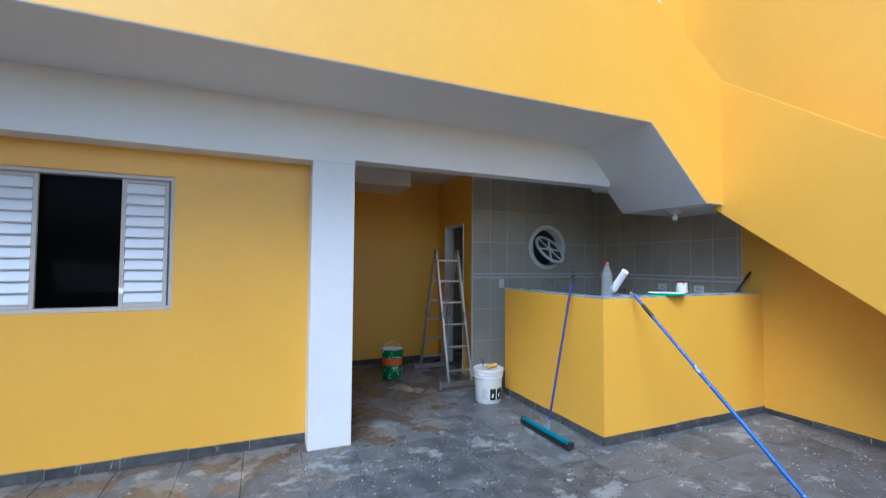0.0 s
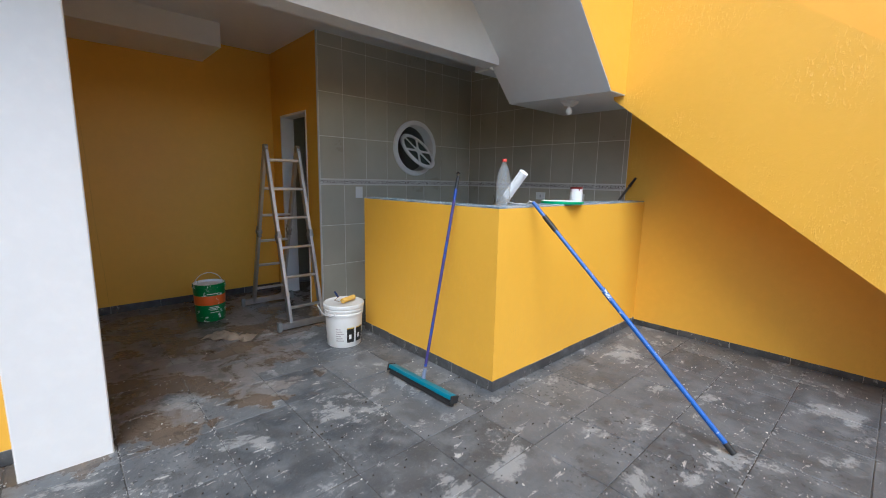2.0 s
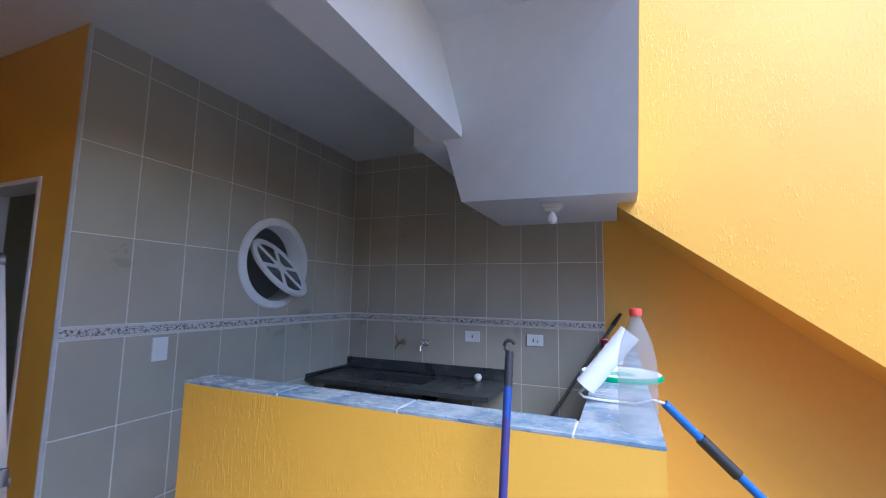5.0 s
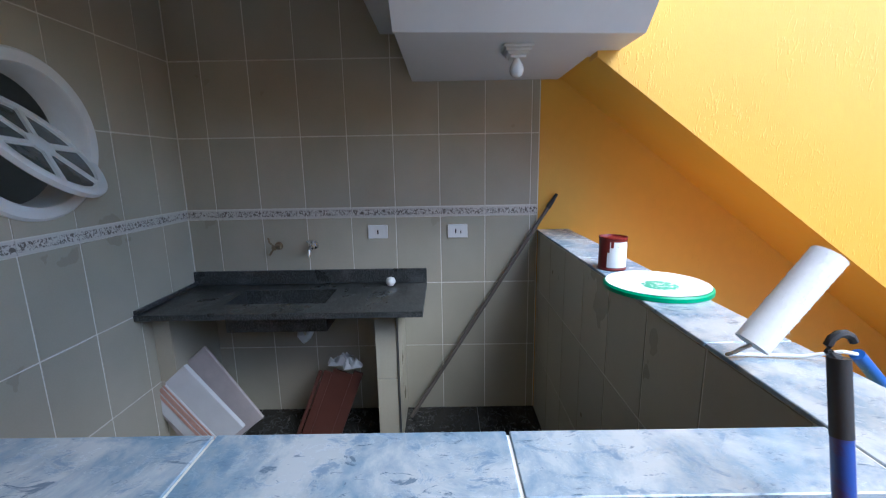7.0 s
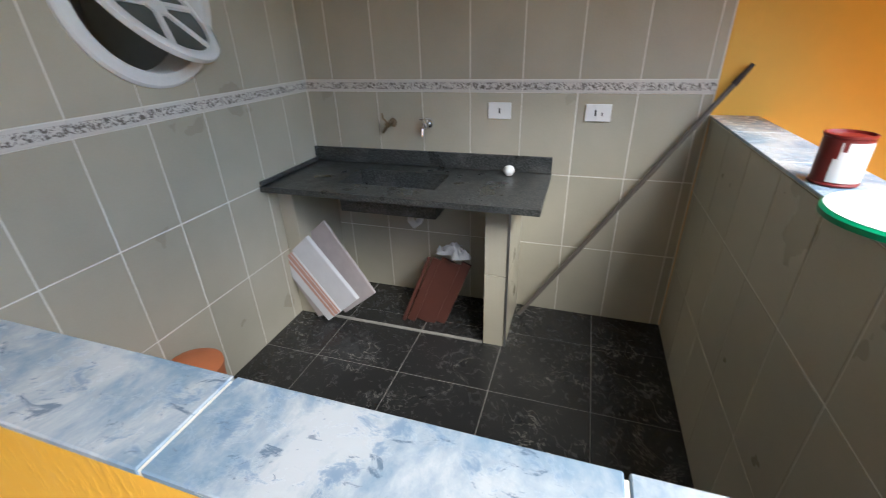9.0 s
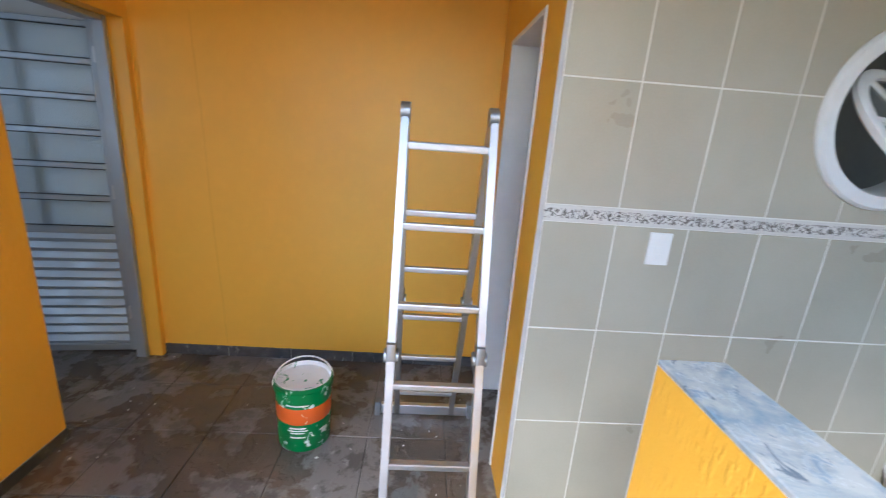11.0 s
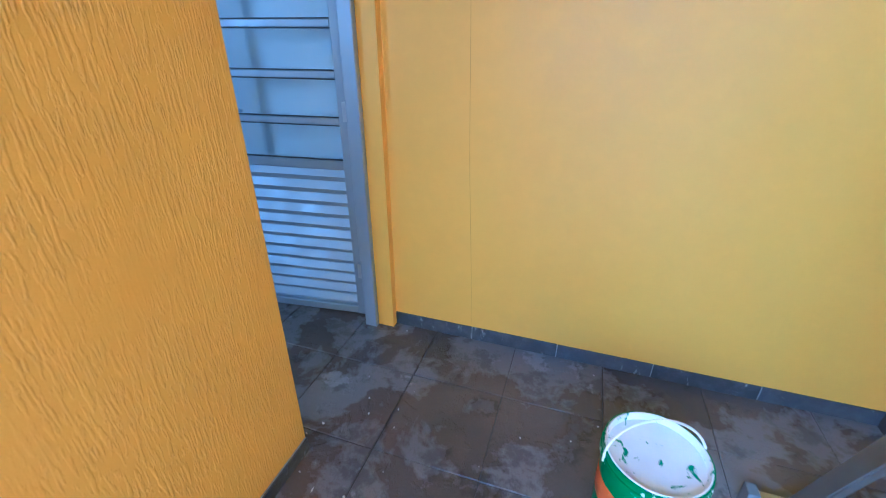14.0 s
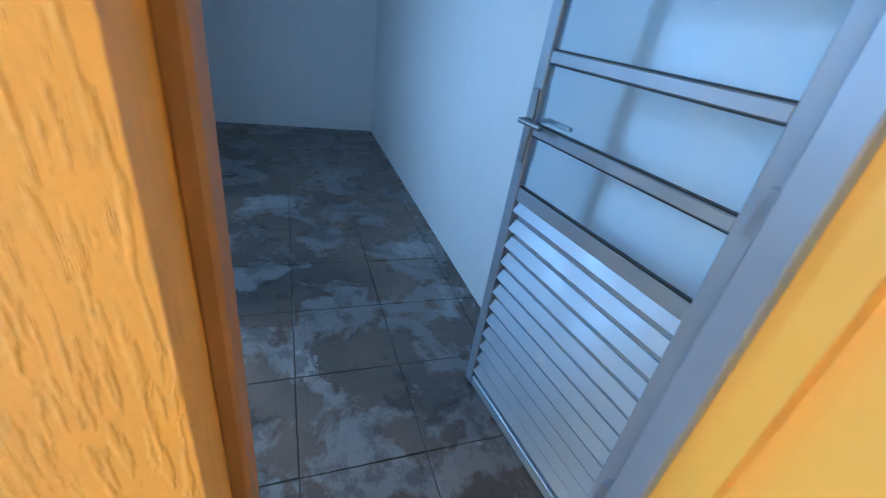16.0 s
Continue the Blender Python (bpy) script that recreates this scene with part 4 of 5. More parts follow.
for a, z0 in ((-1.12, 0.070), (-0.85, 0.088), (0.55, 0.096), (1.40, 0.090), (1.72, 0.074)):
    wrap(can, "paint_drip", 0.0518, a, a + 0.19 + 0.1 * (z0 < 0.05), z0, 0.117, CAN_RED, 0.0)

lid = thing("pail_lid", pose(4.55, 3.945, Z_COUNTER + 0.001, 0, 0, 40), "round green pail lid smeared with white paint", "lid")
b = bmesh.new()
lathe(b, [(0, 0.010), (0.140, 0.010), (0.148, 0.016), (0.158, 0.017), (0.163, 0.012), (0.163, 0.0), (0.158, 0.0), (0.155, 0.006), (0, 0.004)], 48)
part("rim", b, LID_GREEN, lid, "", True)
b = bmesh.new()
lathe(b, [(0, 0.0125), (0.09, 0.0125), (0.142, 0.0130), (0.150, 0.0185), (0.156, 0.0185)], 48)
part("paint_layer", b, splattered("smeared_lid_paint", (0.80, 0.82, 0.82), (0.02, 0.26, 0.11), 0.66, 0.5, 14), lid, "dried white paint", True)
b = bmesh.new()
lathe(b, [(0, 0.0138), (0.052, 0.0138), (0.055, 0.0130)], 24, pose(-0.015, 0.01, 0))
part("printed_mark", b, splattered("worn_green_print", (0.10, 0.42, 0.26), (0.78, 0.81, 0.80), 0.54, 0.5, 45), lid, "worn green printed mark", True)

# ---------------- sink unit ----------------
SX0, SY0, SZ = 5.29, 4.752, 0.92
sink = thing("sink_worktop", pose(0, 0, 0), "dark granite sink worktop on tiled supports", "sink")
b = bmesh.new()
BX0, BX1, BY0, BY1 = 5.45, 5.72, 5.30, 5.86
for a in ((SX0, BX0, SY0, Y_TILE), (BX1, X_RIGHT, SY0, Y_TILE), (BX0, BX1, SY0, BY0), (BX0, BX1, BY1, Y_TILE)):
    box(b, a[0], a[1], a[2], a[3], SZ - 0.032, SZ)
part("slab", b, GRANITE, sink)
b = bmesh.new()
box(b, X_RIGHT - 0.022, X_RIGHT - 0.002, SY0, Y_TILE, SZ + 0.002, SZ + 0.092, 0.003)
part("backsplash", b, GRANITE, sink)
b = bmesh.new()
box(b, SX0, X_RIGHT - 0.024, Y_TILE - 0.022, Y_TILE - 0.002, SZ + 0.002, SZ + 0.025, 0.003)
part("side_splash", b, GRANITE, sink)
b = bmesh.new()
for a in ((BX0 - 0.004, BX0, BY0, BY1), (BX1, BX1 + 0.004, BY0, BY1), (BX0, BX1, BY0 - 0.004, BY0), (BX0, BX1, BY1, BY1 + 0.004)):
    box(b, a[0], a[1], a[2], a[3], SZ - 0.16, SZ - 0.025)
box(b, BX0, BX1, BY0, BY1, SZ - 0.165, SZ - 0.155)
part("bowl", b, GRANITE, sink, "dark bowl")
b = bmesh.new()
tube(b, [(5.58, 5.50, SZ - 0.16), (5.58, 5.50, SZ - 0.24), (5.60, 5.485, SZ - 0.28), (5.63, 5.47, SZ - 0.27), (5.67, 5.46, SZ - 0.24)], 0.02, 12)
part("drain_trap", b, PLASTIC_WHITE, sink, "white plastic drain trap", True)
b = bmesh.new()
box(b, 5.42, X_RIGHT, SY0 + 0.155, SY0 + 0.275, 0, SZ - 0.032)
part("support", b, TILE, sink)
b = bmesh.new()
box(b, 5.42, X_RIGHT, 6.15, Y_TILE, 0, SZ - 0.032)
part("support", b, TILE, sink)
b = bmesh.new()
bar(b, (5.412, SY0 + 0.150, 0.0), (5.412, SY0 + 0.150, SZ - 0.034), 0.01, 0.01)
part("corner_trim", b, ALU, sink, "aluminium corner trim")
b = bmesh.new()
box(b, 5.405, 5.425, SY0 + 0.28, 6.145, 0.0, Z_KITCHEN + 0.014, 0.003)
part("sill", b, simple("worn_sill", (0.22, 0.21, 0.19), 0.8, 0, 0.3, 25), sink)
for z0, z1 in ((0.004, 0.48), (0.484, SZ - 0.034)):
    for y0, y1 in ((SY0 + 0.157, SY0 + 0.273), (6.152, Y_TILE - 0.002)):
        b = bmesh.new()
        box(b, 5.412, 5.422, y0, y1, z0, z1, 0.001)
        part("support_tile", b, TILE, sink, "beige glazed tile")
    for x0, x1 in ((5.424, 5.64), (5.644, X_RIGHT - 0.005)):
        b = bmesh.new()
        box(b, x0, x1, SY0 + 0.150, SY0 + 0.158, z0, z1, 0.001)
        part("support_tile", b, TILE, sink, "beige glazed tile")

soap = thing("plastic_ball", pose(5.77, 4.975, SZ + 0.03), "small round pale valve cap on the granite", "valve cap")
b = bmesh.new()
lathe(b, [(0, -0.03), (0.018, -0.026), (0.030, -0.008), (0.031, 0.004), (0.022, 0.022), (0, 0.03)], 20)
part("cap", b, PLASTIC_WHITE, soap, "", True)


def tap(y, mat, spout, label):
    ob = thing("tap", pose(X_RIGHT, y, 1.172), label, "tap", "wall taps over the sink")
    b = bmesh.new()
    lathe(b, [(0, 0.003), (0.026, 0.003), (0.022, 0.012), (0.012, 0.014), (0.012, 0.06), (0.016, 0.064), (0.016, 0.085), (0, 0.085)], 18, pose(0, 0, 0, 0, -90))
    part("body", b, mat, ob, "", True)
    b = bmesh.new()
    if spout:
        tube(b, [(-0.06, 0, 0.0), (-0.10, 0, 0.005), (-0.125, 0, -0.01), (-0.13, 0, -0.05)], 0.009, 10)
    else:
        tube(b, [(-0.05, 0.0, 0), (-0.06, 0.02, -0.02), (-0.065, 0.04, -0.05)], 0.007, 10)
    part("spout", b, mat, ob, "", True)
    b = bmesh.new()
    if spout:
        rod(b, (-0.075, 0, 0.01), (-0.075, 0, 0.035), 0.007)
        rod(b, (-0.075, -0.03, 0.036), (-0.075, 0.03, 0.036), 0.006)
        rod(b, (-0.105, 0, 0.036), (-0.045, 0, 0.036), 0.006)
    else:
        tube(b, [(-0.055, 0.005, 0.0), (-0.06, 0.035, 0.03), (-0.06, 0.04, 0.06)], 0.006)
        tube(b, [(-0.055, -0.01, 0.0), (-0.058, -0.03, 0.01), (-0.06, -0.032, -0.015)], 0.007)
    part("handle", b, mat, ob, "", True)
    return ob


tap(5.46, CHROME, True, "chrome wall tap with a cross handle on the tiles")
tap(5.69, BRASS, False, "old dark brass valve on the tiles")


def wall_plate(m, w, h, marks, label, category):
    ob = thing(category.replace(" ", "_"), m, label, category)
    b = bmesh.new()
    box(b, -w / 2, w / 2, -0.010, 0.0, -h / 2, h / 2, 0.003, 2)
    part("plate", b, PLASTIC_WHITE, ob)
    for x, z, ww, hh in marks:
        b = bmesh.new()
        box(b, x - ww / 2, x + ww / 2, -0.0125, -0.010, z - hh / 2, z + hh / 2, 0.0008)
        part("switch_key" if ww > 0.012 else "socket_hole", b, PLASTIC_WHITE if ww > 0.012 else LABEL_BLACK, ob)
    return ob


wall_plate(pose(X_RIGHT, 5.054, 1.251, 0, 0, -90), 0.125, 0.085, [(0, 0, 0.008, 0.028)], "white wall socket plate on beige tiles", "wall socket")
wall_plate(pose(X_RIGHT, 4.55, 1.249, 0, 0, -90), 0.125, 0.085, [(-0.012, 0, 0.008, 0.028), (0.02, -0.006, 0.006, 0.018)], "white socket and switch plate on beige tiles", "wall socket")
wall_plate(pose(4.115, Y_TILE, 1.263), 0.085, 0.125, [(0, 0.03, 0.035, 0.022), (0, 0.0, 0.035, 0.022), (0, -0.03, 0.035, 0.022)], "white triple light switch on beige tiles", "light switch")


# ---------------- under the sink and in the kitchen ----------------
def pack(m, w, d, h, mat, label, bands):
    ob = thing("tile_pack", m, label, "tile pack", "packs of tiles under the sink")
    b = bmesh.new()
    box(b, -w / 2, w / 2, 0, d, 0, h, 0.004, 2)
    part("box", b, mat, ob)
    for x0, x1 in bands:
        b = bmesh.new()
        box(b, x0, x1, -0.003, d + 0.003, 0.004, h + 0.002, 0.001)
        part("tile_edge", b, PINK_EDGE if mat is CARTON else BROWN_TILE, ob, "brown tile edges")
    return ob


def leaning(y0, x0, tilt, lean):
    """A frame whose x runs along the front of the sink, tilted in that plane and leaning back to the wall."""
    return pose(x0, y0, Z_KITCHEN + 0.006, 0, 0, -90) @ Matrix.Rotation(radians(tilt), 4, "Y") @ Matrix.Rotation(radians(-lean), 4, "X")


pack(leaning(6.015, 5.355, -41, 5) @ pose(0.07, 0, 0), 0.14, 0.04, 0.47, CARTON, "white tile pack with brown striped edges, leaning", [(-0.01, 0.008), (0.018, 0.044), (0.052, 0.064)])
pack(leaning(6.015, 5.355, -41, 5) @ pose(0.222, 0.004, 0), 0.16, 0.03, 0.48, CARTON, "pale tile pack leaning beside the striped one", [])
pack(leaning(6.10, 5.375, -31, 3) @ pose(0.05, 0, 0), 0.10, 0.018, 0.40, GREY_CARTON, "greyish tile pack leaning on a tiled support", [])
pack(leaning(5.96, 5.445, -39, 8) @ pose(0.17, 0, 0), 0.30, 0.02, 0.54, GREY_CARTON, "greyish tile pack leaning behind white ones", [])
for i, (y, w) in enumerate(((5.555, 0.022), (5.51, 0.05), (5.42, 0.12), (5.325, 0.06))):
    pack(leaning(y, 5.49 + 0.012 * i, 21, 8), w, 0.02, 0.47 - 0.01 * i, BROWN_TILE, "dark brown tiles standing under the sink", [])


def crumpled(name, outline_w, outline_l, height, m, mat, label, category, seed):
    ob = thing(name, m, label, category)
    rnd = random.Random(seed)
    b = bmesh.new()
    nx, ny = 30, 16
    grid = []
    for i in range(nx + 1):
        row = []
        for j in range(ny + 1):
            u, v = i / nx - 0.5, j / ny - 0.5
            wob = 1 + 0.30 * math.sin(9 * u + seed) + 0.22 * math.sin(21 * u + 2.1 * seed)
            x, y = u * outline_l, v * outline_w * wob + 0.035 * math.sin(6 * u + seed)
            f = noise.noise(Vector((x * 16, y * 26, seed))) + 0.5 * noise.noise(Vector((x * 40, y * 60, seed + 4)))
            edge = min(1, 5 * min(0.5 - abs(u), 0.5 - abs(v)))
            row.append(b.verts.new((x, y, 0.004 + height * edge * (0.55 + 0.75 * f) + 0.002 * rnd.random())))
        grid.append(row)
    for i in range(nx):
        for j in range(ny):
            b.faces.new((grid[i][j], grid[i + 1][j], grid[i + 1][j + 1], grid[i][j + 1]))
    low = min(v.co.z for v in b.verts)
    for v in b.verts:
        v.co.z += 0.003 - low
    r = bmesh.ops.solidify(b, geom=b.faces[:], thickness=0.003)
    part("cloth", b, mat, ob, "", True)
    return ob


crumpled("cloth_rag", 0.15, 0.44, 0.045, pose(2.635, 6.01, 0.001, 0, 0, -38), CLOTH, "crumpled beige cleaning rag on the wet floor", "rag", 3)
crumpled("cloth_rag", 0.12, 0.18, 0.07, pose(5.60, 5.245, 0.475, 0, 0, 20), CARTON, "crumpled white cloth on brown tiles", "rag", 7)

stick = thing("wooden_stick", pose(0, 0, 0), "old grey wooden stick leaning in the corner", "stick")
b = bmesh.new()
s0, s1 = Vector((5.74, 4.87, Z_KITCHEN + 0.012)), Vector((5.83, 3.965, 1.43))
rod(b, s0, s1, 0.013, 0.012, 10)
part("shaft", b, WOOD_STICK, stick, "", True)
b = bmesh.new()
rod(b, s0.lerp(s1, 0.97), s0.lerp(s1, 1.03), 0.016, 0.010, 8)
part("frayed_end", b, PLASTIC_BLACK, stick)

pot = thing("terracotta_bucket", pose(4.50, 6.11, Z_KITCHEN + 0.004), "terracotta coloured plastic bucket against the tiled wall", "bucket")
part("body", pail_body([(0, 0.006), (0.095, 0.006), (0.095, 0.0), (0.103, 0.0), (0.122, 0.325), (0.127, 0.33), (0.127, 0.348), (0.122, 0.35), (0.095, 0.372), (0.05, 0.385), (0, 0.387)]), TERRACOTTA, pot, "", True)

# bare patch on the kitchen wall edge and crack in the back wall
b = bmesh.new()
tube(b, [(1.912 - 0.037 * z + 0.003 * math.sin(5 * z), Y_BACK - 0.0005, z) for z in [0.09 + 0.06 * i for i in range(36)]], 0.0009, 5)
structure("wall_crack", b, simple("crack_shadow", (0.55, 0.29, 0.04), 0.8), "hairline crack in the yellow wall", "crack")
b = bmesh.new()
box(b, X_TILE - 0.004, X_TILE + 0.014, Y_TILE - 0.002, Y_TILE + 0.006, 0.0, Z_CEIL, 0.002)
structure("corner_trim", b, PLASTER_EDGE, "rough pale edge strip beside the tiles", "trim")

# ---------------- tiles of walls, floors and half wall ----------------
TW, GAP = 0.281, 0.0056
ROWS_Z = [(0.0, 0.48), (0.48, 0.912), (0.912, 1.344), (1.406, 1.842), (1.842, 2.282), (2.282, 2.722), (2.722, Z_CEIL)]
mesh_cache = {}


def slab_mesh(name, w, h, t, mat, bev=0.0015):
    """A tile of w by h lying in xz, its face towards -y; alike tiles share one mesh."""
    key = (name, round(w, 3), round(h, 3), mat.name)
    if key not in mesh_cache:
        b = bmesh.new()
        box(b, 0, w, 0, t, 0, h, bev)
        mesh_cache[key] = mesh_of(name, b, mat)
    return mesh_cache[key]


def put_tile(parent, name, m, w, h, t, mat):
    o = new(name, slab_mesh(name, w, h, t, mat))
    o.parent = parent
    o.matrix_basis = m
    return o


def tile_columns(a, b, joint):
    """Column edges between a and b with a joint at that place."""
    k = math.floor((a - joint) / TW)
    out = [a]
    x = joint + (k + 1) * TW
    while x < b - 0.02:
        if x > a + 0.02:
            out.append(x)
        x += TW
    return out + [b]


# the tile that the vent cuts gets a curved edge
def cut_tile(parent, x0, x1, z0, z1):
    b = bmesh.new()
    step_n = 14
    cells = 0
    for i in range(step_n):
        for j in range(step_n + 6):
            ax0, ax1 = x0 + (x1 - x0) * i / step_n, x0 + (x1 - x0) * (i + 1) / step_n
            az0, az1 = z0 + (z1 - z0) * j / (step_n + 6), z0 + (z1 - z0) * (j + 1) / (step_n + 6)
            if min(math.hypot(px - VX, pz - VZ) for px in (ax0, ax1) for pz in (az0, az1)) > 0.288:
                q = [b.verts.new(p) for p in ((ax0, Y_TILE, az0), (ax1, Y_TILE, az0), (ax1, Y_TILE, az1), (ax0, Y_TILE, az1))]
                b.faces.new(q)
                cells += 1
    if not cells:
        b.free()
        return
    bmesh.ops.remove_doubles(b, verts=b.verts[:], dist=0.0005)
    r = bmesh.ops.extrude_face_region(b, geom=b.faces[:])
    bmesh.ops.translate(b, verts=[v for v in r["geom"] if isinstance(v, bmesh.types.BMVert)], vec=(0, 0.011, 0))
    part("tile", b, TILE, parent)


cols = tile_columns(X_TILE + 0.016, X_RIGHT - 0.001, 3.937)
for z0, z1 in ROWS_Z:
    for x0, x1 in zip(cols, cols[1:]):
        g = GAP / 2
        cx = min(max(VX, x0), x1)
        cz = min(max(VZ, z0), z1)
        if math.hypot(cx - VX, cz - VZ) < 0.288:
            cut_tile(wall_kitchen, x0 + g, x1 - g, z0 + g, z1 - g)
        else:
            put_tile(wall_kitchen, "tile", pose(x0 + g, Y_TILE + random.uniform(-0.0006, 0.0006), z0 + g), x1 - x0 - GAP, z1 - z0 - GAP, 0.011, TILE)
for x0, x1 in zip(cols, cols[1:]):
    put_tile(wall_kitchen, "border_tile", pose(x0 + 0.0008, Y_TILE - 0.003, 1.345), x1 - x0 - 0.0016, 0.06, 0.014, BORDER)
rc = tile_columns(Y_EDGE + 0.004, Y_TILE - 0.002, 4.376)
for z0, z1 in ROWS_Z:
    for y0, y1 in zip(rc, rc[1:]):
        put_tile(wall_sink, "tile", pose(X_RIGHT + random.uniform(-0.0006, 0.0006), y1 - GAP / 2, z0 + GAP / 2, 0, 0, -90), y1 - y0 - GAP, z1 - z0 - GAP, 0.011, TILE)
for y0, y1 in zip(rc, rc[1:]):
    put_tile(wall_sink, "border_tile", pose(X_RIGHT - 0.003, y1 - 0.0008, 1.345, 0, 0, -90), y1 - y0 - 0.0016, 0.06, 0.014, BORDER)

# inner faces and top of the half wall
b = bmesh.new()
box(b, CI - 0.013, X_RIGHT, CJ - 0.013, CJ - 0.002, 0, Z_COUNTER - 0.013)
box(b, CI - 0.013, CI - 0.002, CJ - 0.002, Y_COUNTER_END - 0.002, 0, Z_COUNTER - 0.013)
part("grout", b, GROUT, counter)
b = bmesh.new()
prism(b, [(X_COUNTER, Y_COUNTER), (X_RIGHT, Y_COUNTER), (X_RIGHT, CJ), (CI, CJ), (CI, Y_COUNTER_END), (X_COUNTER, Y_COUNTER_END)], "z", Z_COUNTER - 0.0118, Z_COUNTER - 0.003)
part("top_grout", b, GROUT, counter)
zc = [(0.0, 0.44), (0.44, 0.872), (0.872, Z_COUNTER - 0.014)]
ac = tile_columns(CI, X_RIGHT - 0.002, 4.40)
for z0, z1 in zc:
    for x0, x1 in zip(ac, ac[1:]):
        put_tile(counter, "tile", pose(x1 - GAP / 2, CJ, z0 + GAP / 2, 0, 0, 180), x1 - x0 - GAP, z1 - z0 - GAP, 0.011, TILE)
    bc = tile_columns(CJ + 0.002, Y_COUNTER_END - 0.001, 4.376)
    for y0, y1 in zip(bc, bc[1:]):
        put_tile(counter, "tile", pose(CI, y0 + GAP / 2, z0 + GAP / 2, 0, 0, 90), y1 - y0 - GAP, z1 - z0 - GAP, 0.011, TILE)


def flat_tile(parent, name, x0, x1, y0, y1, top, t, mat, gap):
    key = (name, round(x1 - x0, 3), round(y1 - y0, 3), mat.name)
    if key not in mesh_cache:
        b = bmesh.new()
        w, d = x1 - x0 - gap, y1 - y0 - gap
        box(b, -w / 2, w / 2, -d / 2, d / 2, -t, 0, 0.0018)
        mesh_cache[key] = mesh_of(name, b, mat)
    o = new(name, mesh_cache[key])
    o.parent = parent
    o.location = ((x0 + x1) / 2, (y0 + y1) / 2, top)
    return o


yt = [CJ + 0.008, 4.54, 4.99, Y_COUNTER_END + 0.004]
for y0, y1 in zip(yt, yt[1:]):
    flat_tile(counter, "top_tile", X_COUNTER - 0.004, CI + 0.010, y0, y1, Z_COUNTER, 0.011, BLUE_MARBLE, 0.005)
xt = [X_COUNTER - 0.004, 4.12, 4.57, 5.02, 5.47, X_RIGHT]
for x0, x1 in zip(xt, xt[1:]):
    flat_tile(counter, "top_tile", x0, x1, Y_COUNTER - 0.004, CJ + 0.008, Z_COUNTER, 0.011, BLUE_MARBLE, 0.005)

# kitchen floor
bm = bmesh.new()
box(bm, CI - 0.02, X_RIGHT + 0.02, CJ - 0.02, Y_TILE + 0.02, -0.012, Z_KITCHEN + 0.001)
box(bm, X_COUNTER + 0.005, CI, Y_COUNTER_END + 0.02, Y_TILE + 0.02, -0.012, Z_KITCHEN + 0.001)
kfloor = structure("floor_kitchen", bm, simple("pale_floor_grout", (0.24, 0.23, 0.21), 0.85), "black marbled kitchen floor tiles", "floor")
gx = [CI + 0.0, 4.08, 4.57, 5.06, 5.552, X_RIGHT]
gy = [CJ, 4.43, 4.92, 5.41, 5.905, Y_TILE]
for x0, x1 in zip(gx, gx[1:]):
    for y0, y1 in zip(gy, gy[1:]):
        flat_tile(kfloor, "floor_tile", x0, x1, y0, y1, Z_KITCHEN + 0.005, 0.008, BLACK_MARBLE, 0.005)
for y0, y1 in ((Y_COUNTER_END + 0.02, 5.905), (5.905, Y_TILE)):
    flat_tile(kfloor, "floor_tile", X_COUNTER + 0.005, CI, y0, y1, Z_KITCHEN + 0.005, 0.008, BLACK_MARBLE, 0.005)

# slate paving: single tiles where the walk passes, joined ones further off
floor = tagged(new("floor"), "grey slate paving tiles, stained and damp in places", "floor", kind="structure")
FT = 0.421
slate_meshes = {}


def slate_mesh(kind, mat):
    if (kind, mat.name) not in slate_meshes:
        rnd = random.Random(kind)
        b = bmesh.new()
        w = FT - rnd.uniform(0.0035, 0.0065)
        vs = box(b, -w / 2, w / 2, -w / 2, w / 2, -0.012, 0.0)
        for v in vs:
            if v.co.z > -0.001:
                v.co.z += rnd.uniform(-0.0015, 0.0)
            v.co.x += rnd.uniform(-0.0015, 0.0015)
            v.co.y += rnd.uniform(-0.0015, 0.0015)
        top = [e for e in b.edges if all(v.co.z > -0.006 for v in e.verts)]
        bmesh.ops.bevel(b, geom=top, offset=0.002, segments=1, affect="EDGES")
        slate_meshes[kind, mat.name] = mesh_of("slate_tile", b, mat)
    return slate_meshes[kind, mat.name]


OX, OY = 2.15, 4.58
far = bmesh.new()
rnd = random.Random(5)
for i in range(-20, 10):
    for j in range(-24, 9):
        x, y = OX + (i + 0.5) * FT, OY + (j + 0.5) * FT
        if x > 6.1 or y > 7.9 or x < -6 or y < -5:
            continue
        if x > X_COUNTER + 0.25 and y > Y_COUNTER + 0.12:
            if not (y > Y_TILE + 0.1 and x < 5.9):
                continue
        k = rnd.randrange(9)
        dz = rnd.uniform(-0.002, 0.0)
        turn = rnd.choice((0, 90, 180, 270)) + rnd.uniform(-0.4, 0.4)
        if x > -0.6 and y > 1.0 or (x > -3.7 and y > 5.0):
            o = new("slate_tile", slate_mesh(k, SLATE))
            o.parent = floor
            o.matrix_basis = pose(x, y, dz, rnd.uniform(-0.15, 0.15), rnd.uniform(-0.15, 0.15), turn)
        else:
            box(far, x - FT / 2 + 0.004, x + FT / 2 - 0.004, y - FT / 2 + 0.004, y + FT / 2 - 0.004, -0.012, dz)
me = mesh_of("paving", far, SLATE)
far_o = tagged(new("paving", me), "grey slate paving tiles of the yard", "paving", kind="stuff")

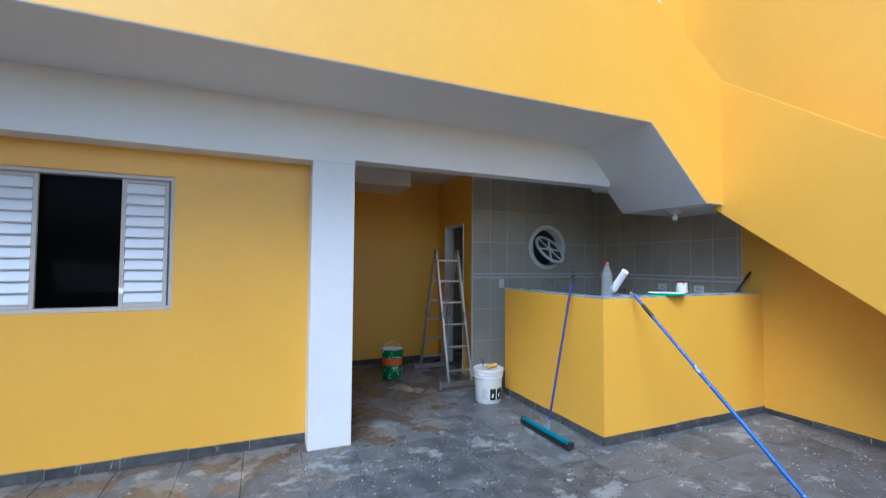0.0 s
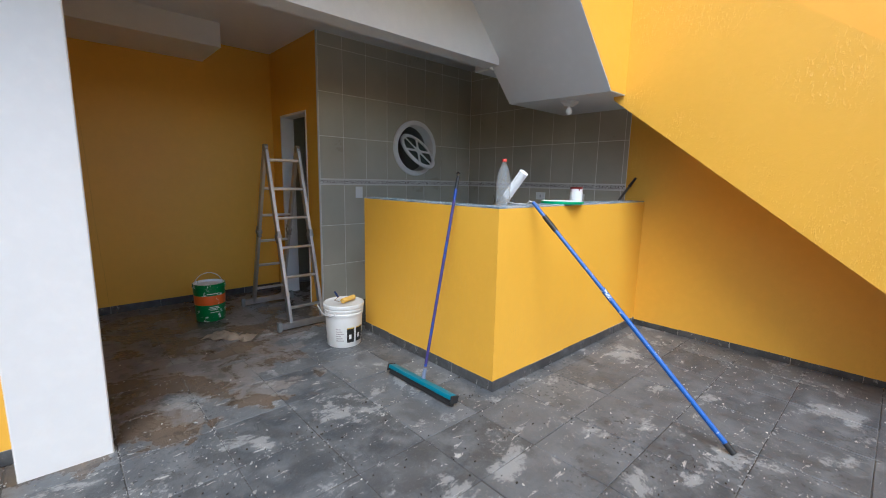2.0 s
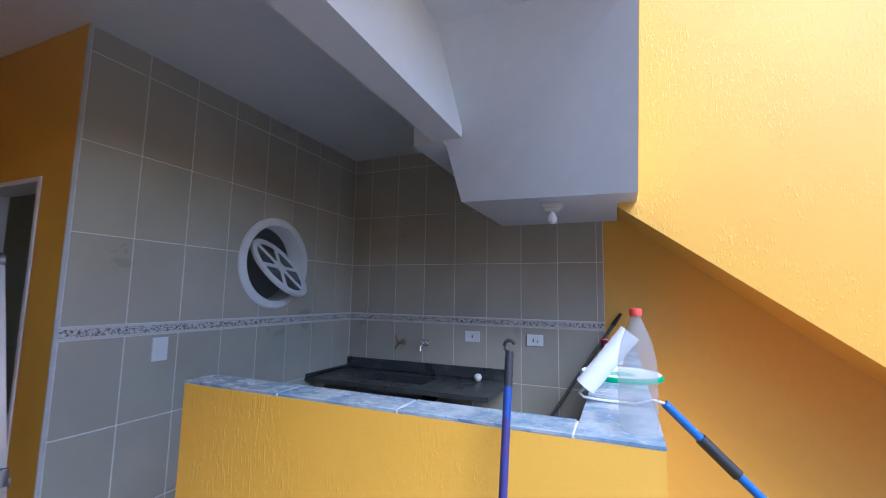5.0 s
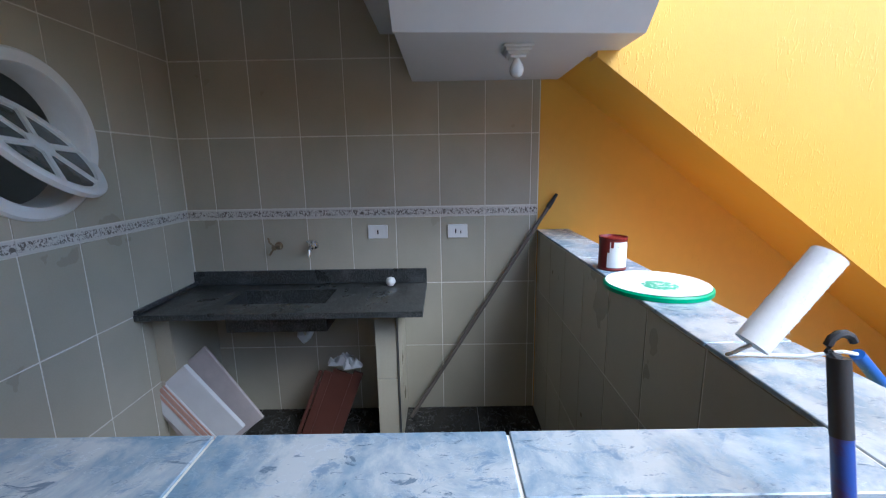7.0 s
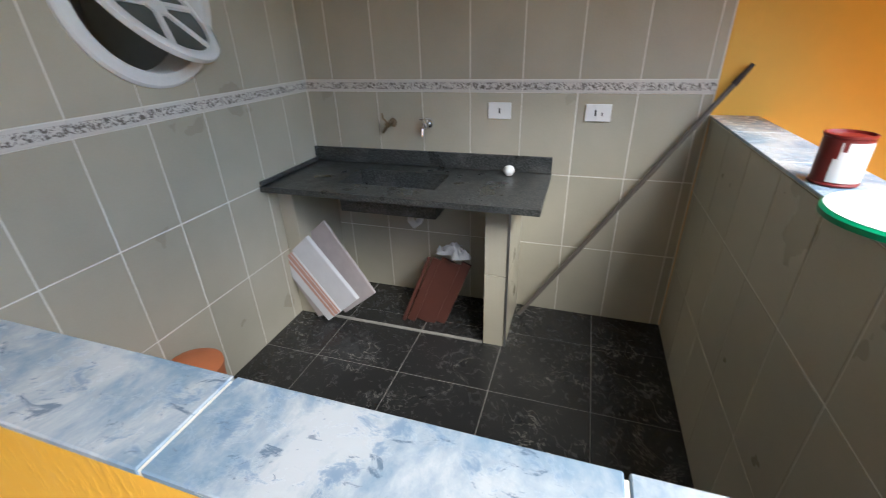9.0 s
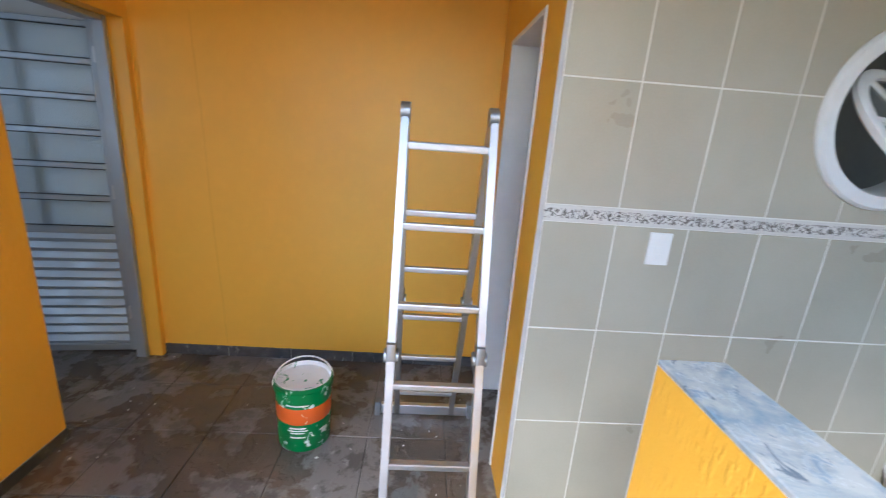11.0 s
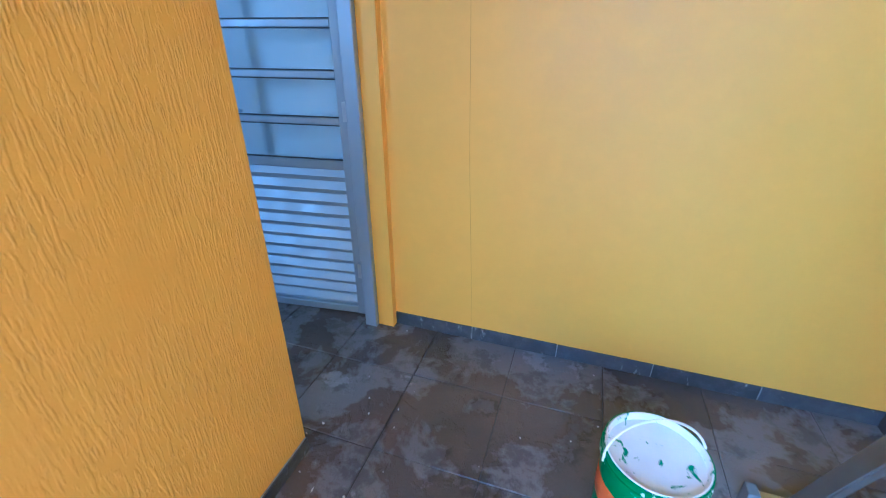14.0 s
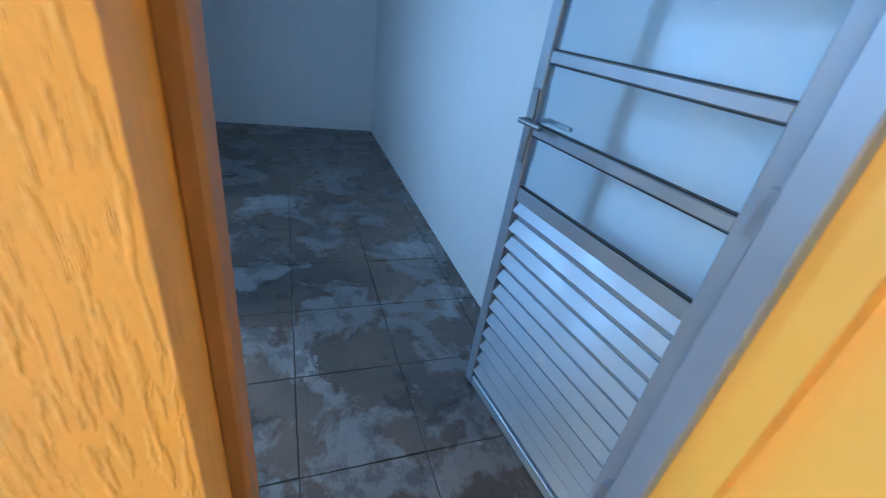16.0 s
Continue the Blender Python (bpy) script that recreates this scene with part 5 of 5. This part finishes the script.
# slate skirting along the walls
def skirt_material():
    m = Mat("cement_smeared_slate", 0.34)
    n = m.noise(9, 8, None, 0.7)
    base = m.mix(m.random(), (0.045, 0.046, 0.048), (0.075, 0.076, 0.080))
    base = m.mix(m.ramp(n, [(0.45, 0.0), (0.65, 0.7)]), base, (0.13, 0.132, 0.136))
    smear = m.noise(1.0, 7, m.coords((20, 20, 9)), 0.7, 0.3)
    base = m.mix(m.ramp(smear, [(0.60, 0.0), (0.68, 0.7)]), base, (0.50, 0.49, 0.47))
    m.set("Base Color", base)
    m.bump(n, 0.003, 0.6)
    return m.m


SKIRT = skirt_material()
CEMENT = simple("dry_cement", (0.40, 0.39, 0.37), 0.9, 0, 0.3, 40, 0.002)
skirt = tagged(new("baseboard"), "dark slate skirting with cement smears", "baseboard", kind="structure")


def skirting(x0, y0, x1, y1, h, t):
    """Pieces along the foot of a wall, proud to the left of the way from start to end."""
    a, c = Vector((x0, y0, 0)), Vector((x1, y1, 0))
    d = (c - a).length
    turn = math.degrees(math.atan2(y1 - y0, x1 - x0))
    n = max(1, round(d / FT))
    b = bmesh.new()
    box(b, 0.002, d - 0.002, *((0.003, t + 0.001) if t > 0 else (t + 0.003, 0.007)), 0, h - 0.004)
    bmesh.ops.transform(b, matrix=pose(x0, y0, 0, 0, 0, turn), verts=b.verts[:])
    part("cement_bed", b, CEMENT, skirt, "pale cement between the skirting pieces")
    for i in range(n):
        p = a.lerp(c, i / n)
        hh = h + random.uniform(-0.004, 0.002)
        o = new("skirting_piece", slab_mesh("skirting_piece", d / n - 0.004, round(hh, 3), t, SKIRT))
        o.parent = skirt
        o.matrix_basis = pose(p.x, p.y, 0.0, 0, 0, turn)


skirting(X_COUNTER - 0.008, Y_COUNTER_END, X_COUNTER - 0.008, Y_COUNTER - 0.008, 0.075, 0.007)
skirting(X_COUNTER - 0.008, Y_COUNTER - 0.008, X_RIGHT, Y_COUNTER - 0.008, 0.075, 0.007)
skirting(X_RIGHT - 0.008, Y_COUNTER - 0.01, X_RIGHT - 0.008, 0.9, 0.055, 0.007)
skirting(X_WING + 0.008, Y_BEAM + 0.31, X_WING + 0.008, Y_WING_END, 0.06, -0.007)
skirting(X_WING + 0.002, Y_BACK - 0.009, X_TILE, Y_BACK - 0.009, 0.075, 0.008)
skirting(-6.0, Y_FRONT - 0.008, X_PIL0, Y_FRONT - 0.008, 0.08, 0.007)
skirting(X_TILE - 0.008, Y_BACK - 0.01, X_TILE - 0.008, DY1 + 0.005, 0.075, 0.007)

# cement left along the joints and loose paint flakes: thin uneven chips
rnd = random.Random(23)
b = bmesh.new()
done = 0
while done < 1900:
    x, y = rnd.uniform(1.0, 5.9), rnd.uniform(1.7, 5.4)
    if done % 5 < 3:
        if rnd.random() < 0.5:
            x = OX + round((x - OX) / FT) * FT + rnd.gauss(0, 0.010)
        else:
            y = OY + round((y - OY) / FT) * FT + rnd.gauss(0, 0.010)
    if (x > X_COUNTER - 0.02 and y > Y_COUNTER - 0.02) or x > X_RIGHT - 0.02 or noise.noise(Vector((x * 1.3, y * 1.3, 4.0))) < rnd.uniform(-0.15, 0.4):
        continue
    r, n_c = rnd.uniform(0.0012, 0.0036) * (2.2 if rnd.random() < 0.06 else 1), rnd.choice((5, 6, 7))
    a0, grow = rnd.uniform(0, 6.28), rnd.uniform(0.8, 2.2)
    c_o, s_o = math.cos(a0), math.sin(a0)
    ring = []
    for k in range(n_c):
        u, w = r * grow * math.cos(6.283 * k / n_c) * rnd.uniform(0.6, 1.2), r * math.sin(6.283 * k / n_c) * rnd.uniform(0.6, 1.2)
        ring.append((x + u * c_o - w * s_o, y + u * s_o + w * c_o))
    hi = [b.verts.new((u, w, 0.0012)) for u, w in ring]
    lo = [b.verts.new((x + (u - x) * 1.25, y + (w - y) * 1.25, -0.002)) for u, w in ring]
    b.faces.new(hi)
    for k in range(n_c):
        b.faces.new((lo[k], lo[(k + 1) % n_c], hi[(k + 1) % n_c], hi[k]))
    done += 1
tagged(new("cement_chips", mesh_of("cement_chips", b, simple("cement_chip", (0.30, 0.30, 0.295), 0.9, 0, 0.25, 30))), "pale cement chips along the paving joints", "debris", kind="stuff")

# plaster crumbs, paint flakes and leaf bits on the paving
rnd = random.Random(11)
for name, mat, count, area, label in (
        ("plaster_crumbs", simple("crumb_white", (0.62, 0.61, 0.58), 0.9), 240, (1.3, 6.0, 1.6, 7.4), "white plaster crumbs scattered over the paving"),
        ("leaf_bits", simple("leaf_bit_dark", (0.035, 0.03, 0.022), 0.8), 360, (1.5, 3.9, 2.2, 4.3), "dark bits of leaves on the paving")):
    b = bmesh.new()
    done = 0
    while done < count:
        x, y = rnd.uniform(*area[:2]), rnd.uniform(*area[2:])
        if (x > X_COUNTER - 0.02 and y > Y_COUNTER - 0.02) or noise.noise(Vector((x * 1.7, y * 1.7, count))) < rnd.uniform(-0.5, 0.35):
            continue
        done += 1
        r = rnd.uniform(0.0016, 0.0048) * (1.6 if rnd.random() < 0.12 else 1)
        k = rnd.randrange(4, 7)
        st_ = rnd.uniform(0.5, 1.6)
        a0 = rnd.uniform(0, 6.28)
        top = [b.verts.new((x + r * st_ * math.cos(a0 + 6.283 * i / k) * rnd.uniform(0.6, 1.1), y + r / st_ * math.sin(a0 + 6.283 * i / k) * rnd.uniform(0.6, 1.1), rnd.uniform(0.002, 0.005))) for i in range(k)]
        bot = [b.verts.new((v.co.x, v.co.y, -0.002)) for v in top]
        b.faces.new(top)
        for i in range(k):
            b.faces.new((top[i], bot[i], bot[(i + 1) % k], top[(i + 1) % k]))
    tagged(new(name, mesh_of(name, b, mat)), label, "debris", kind="stuff")
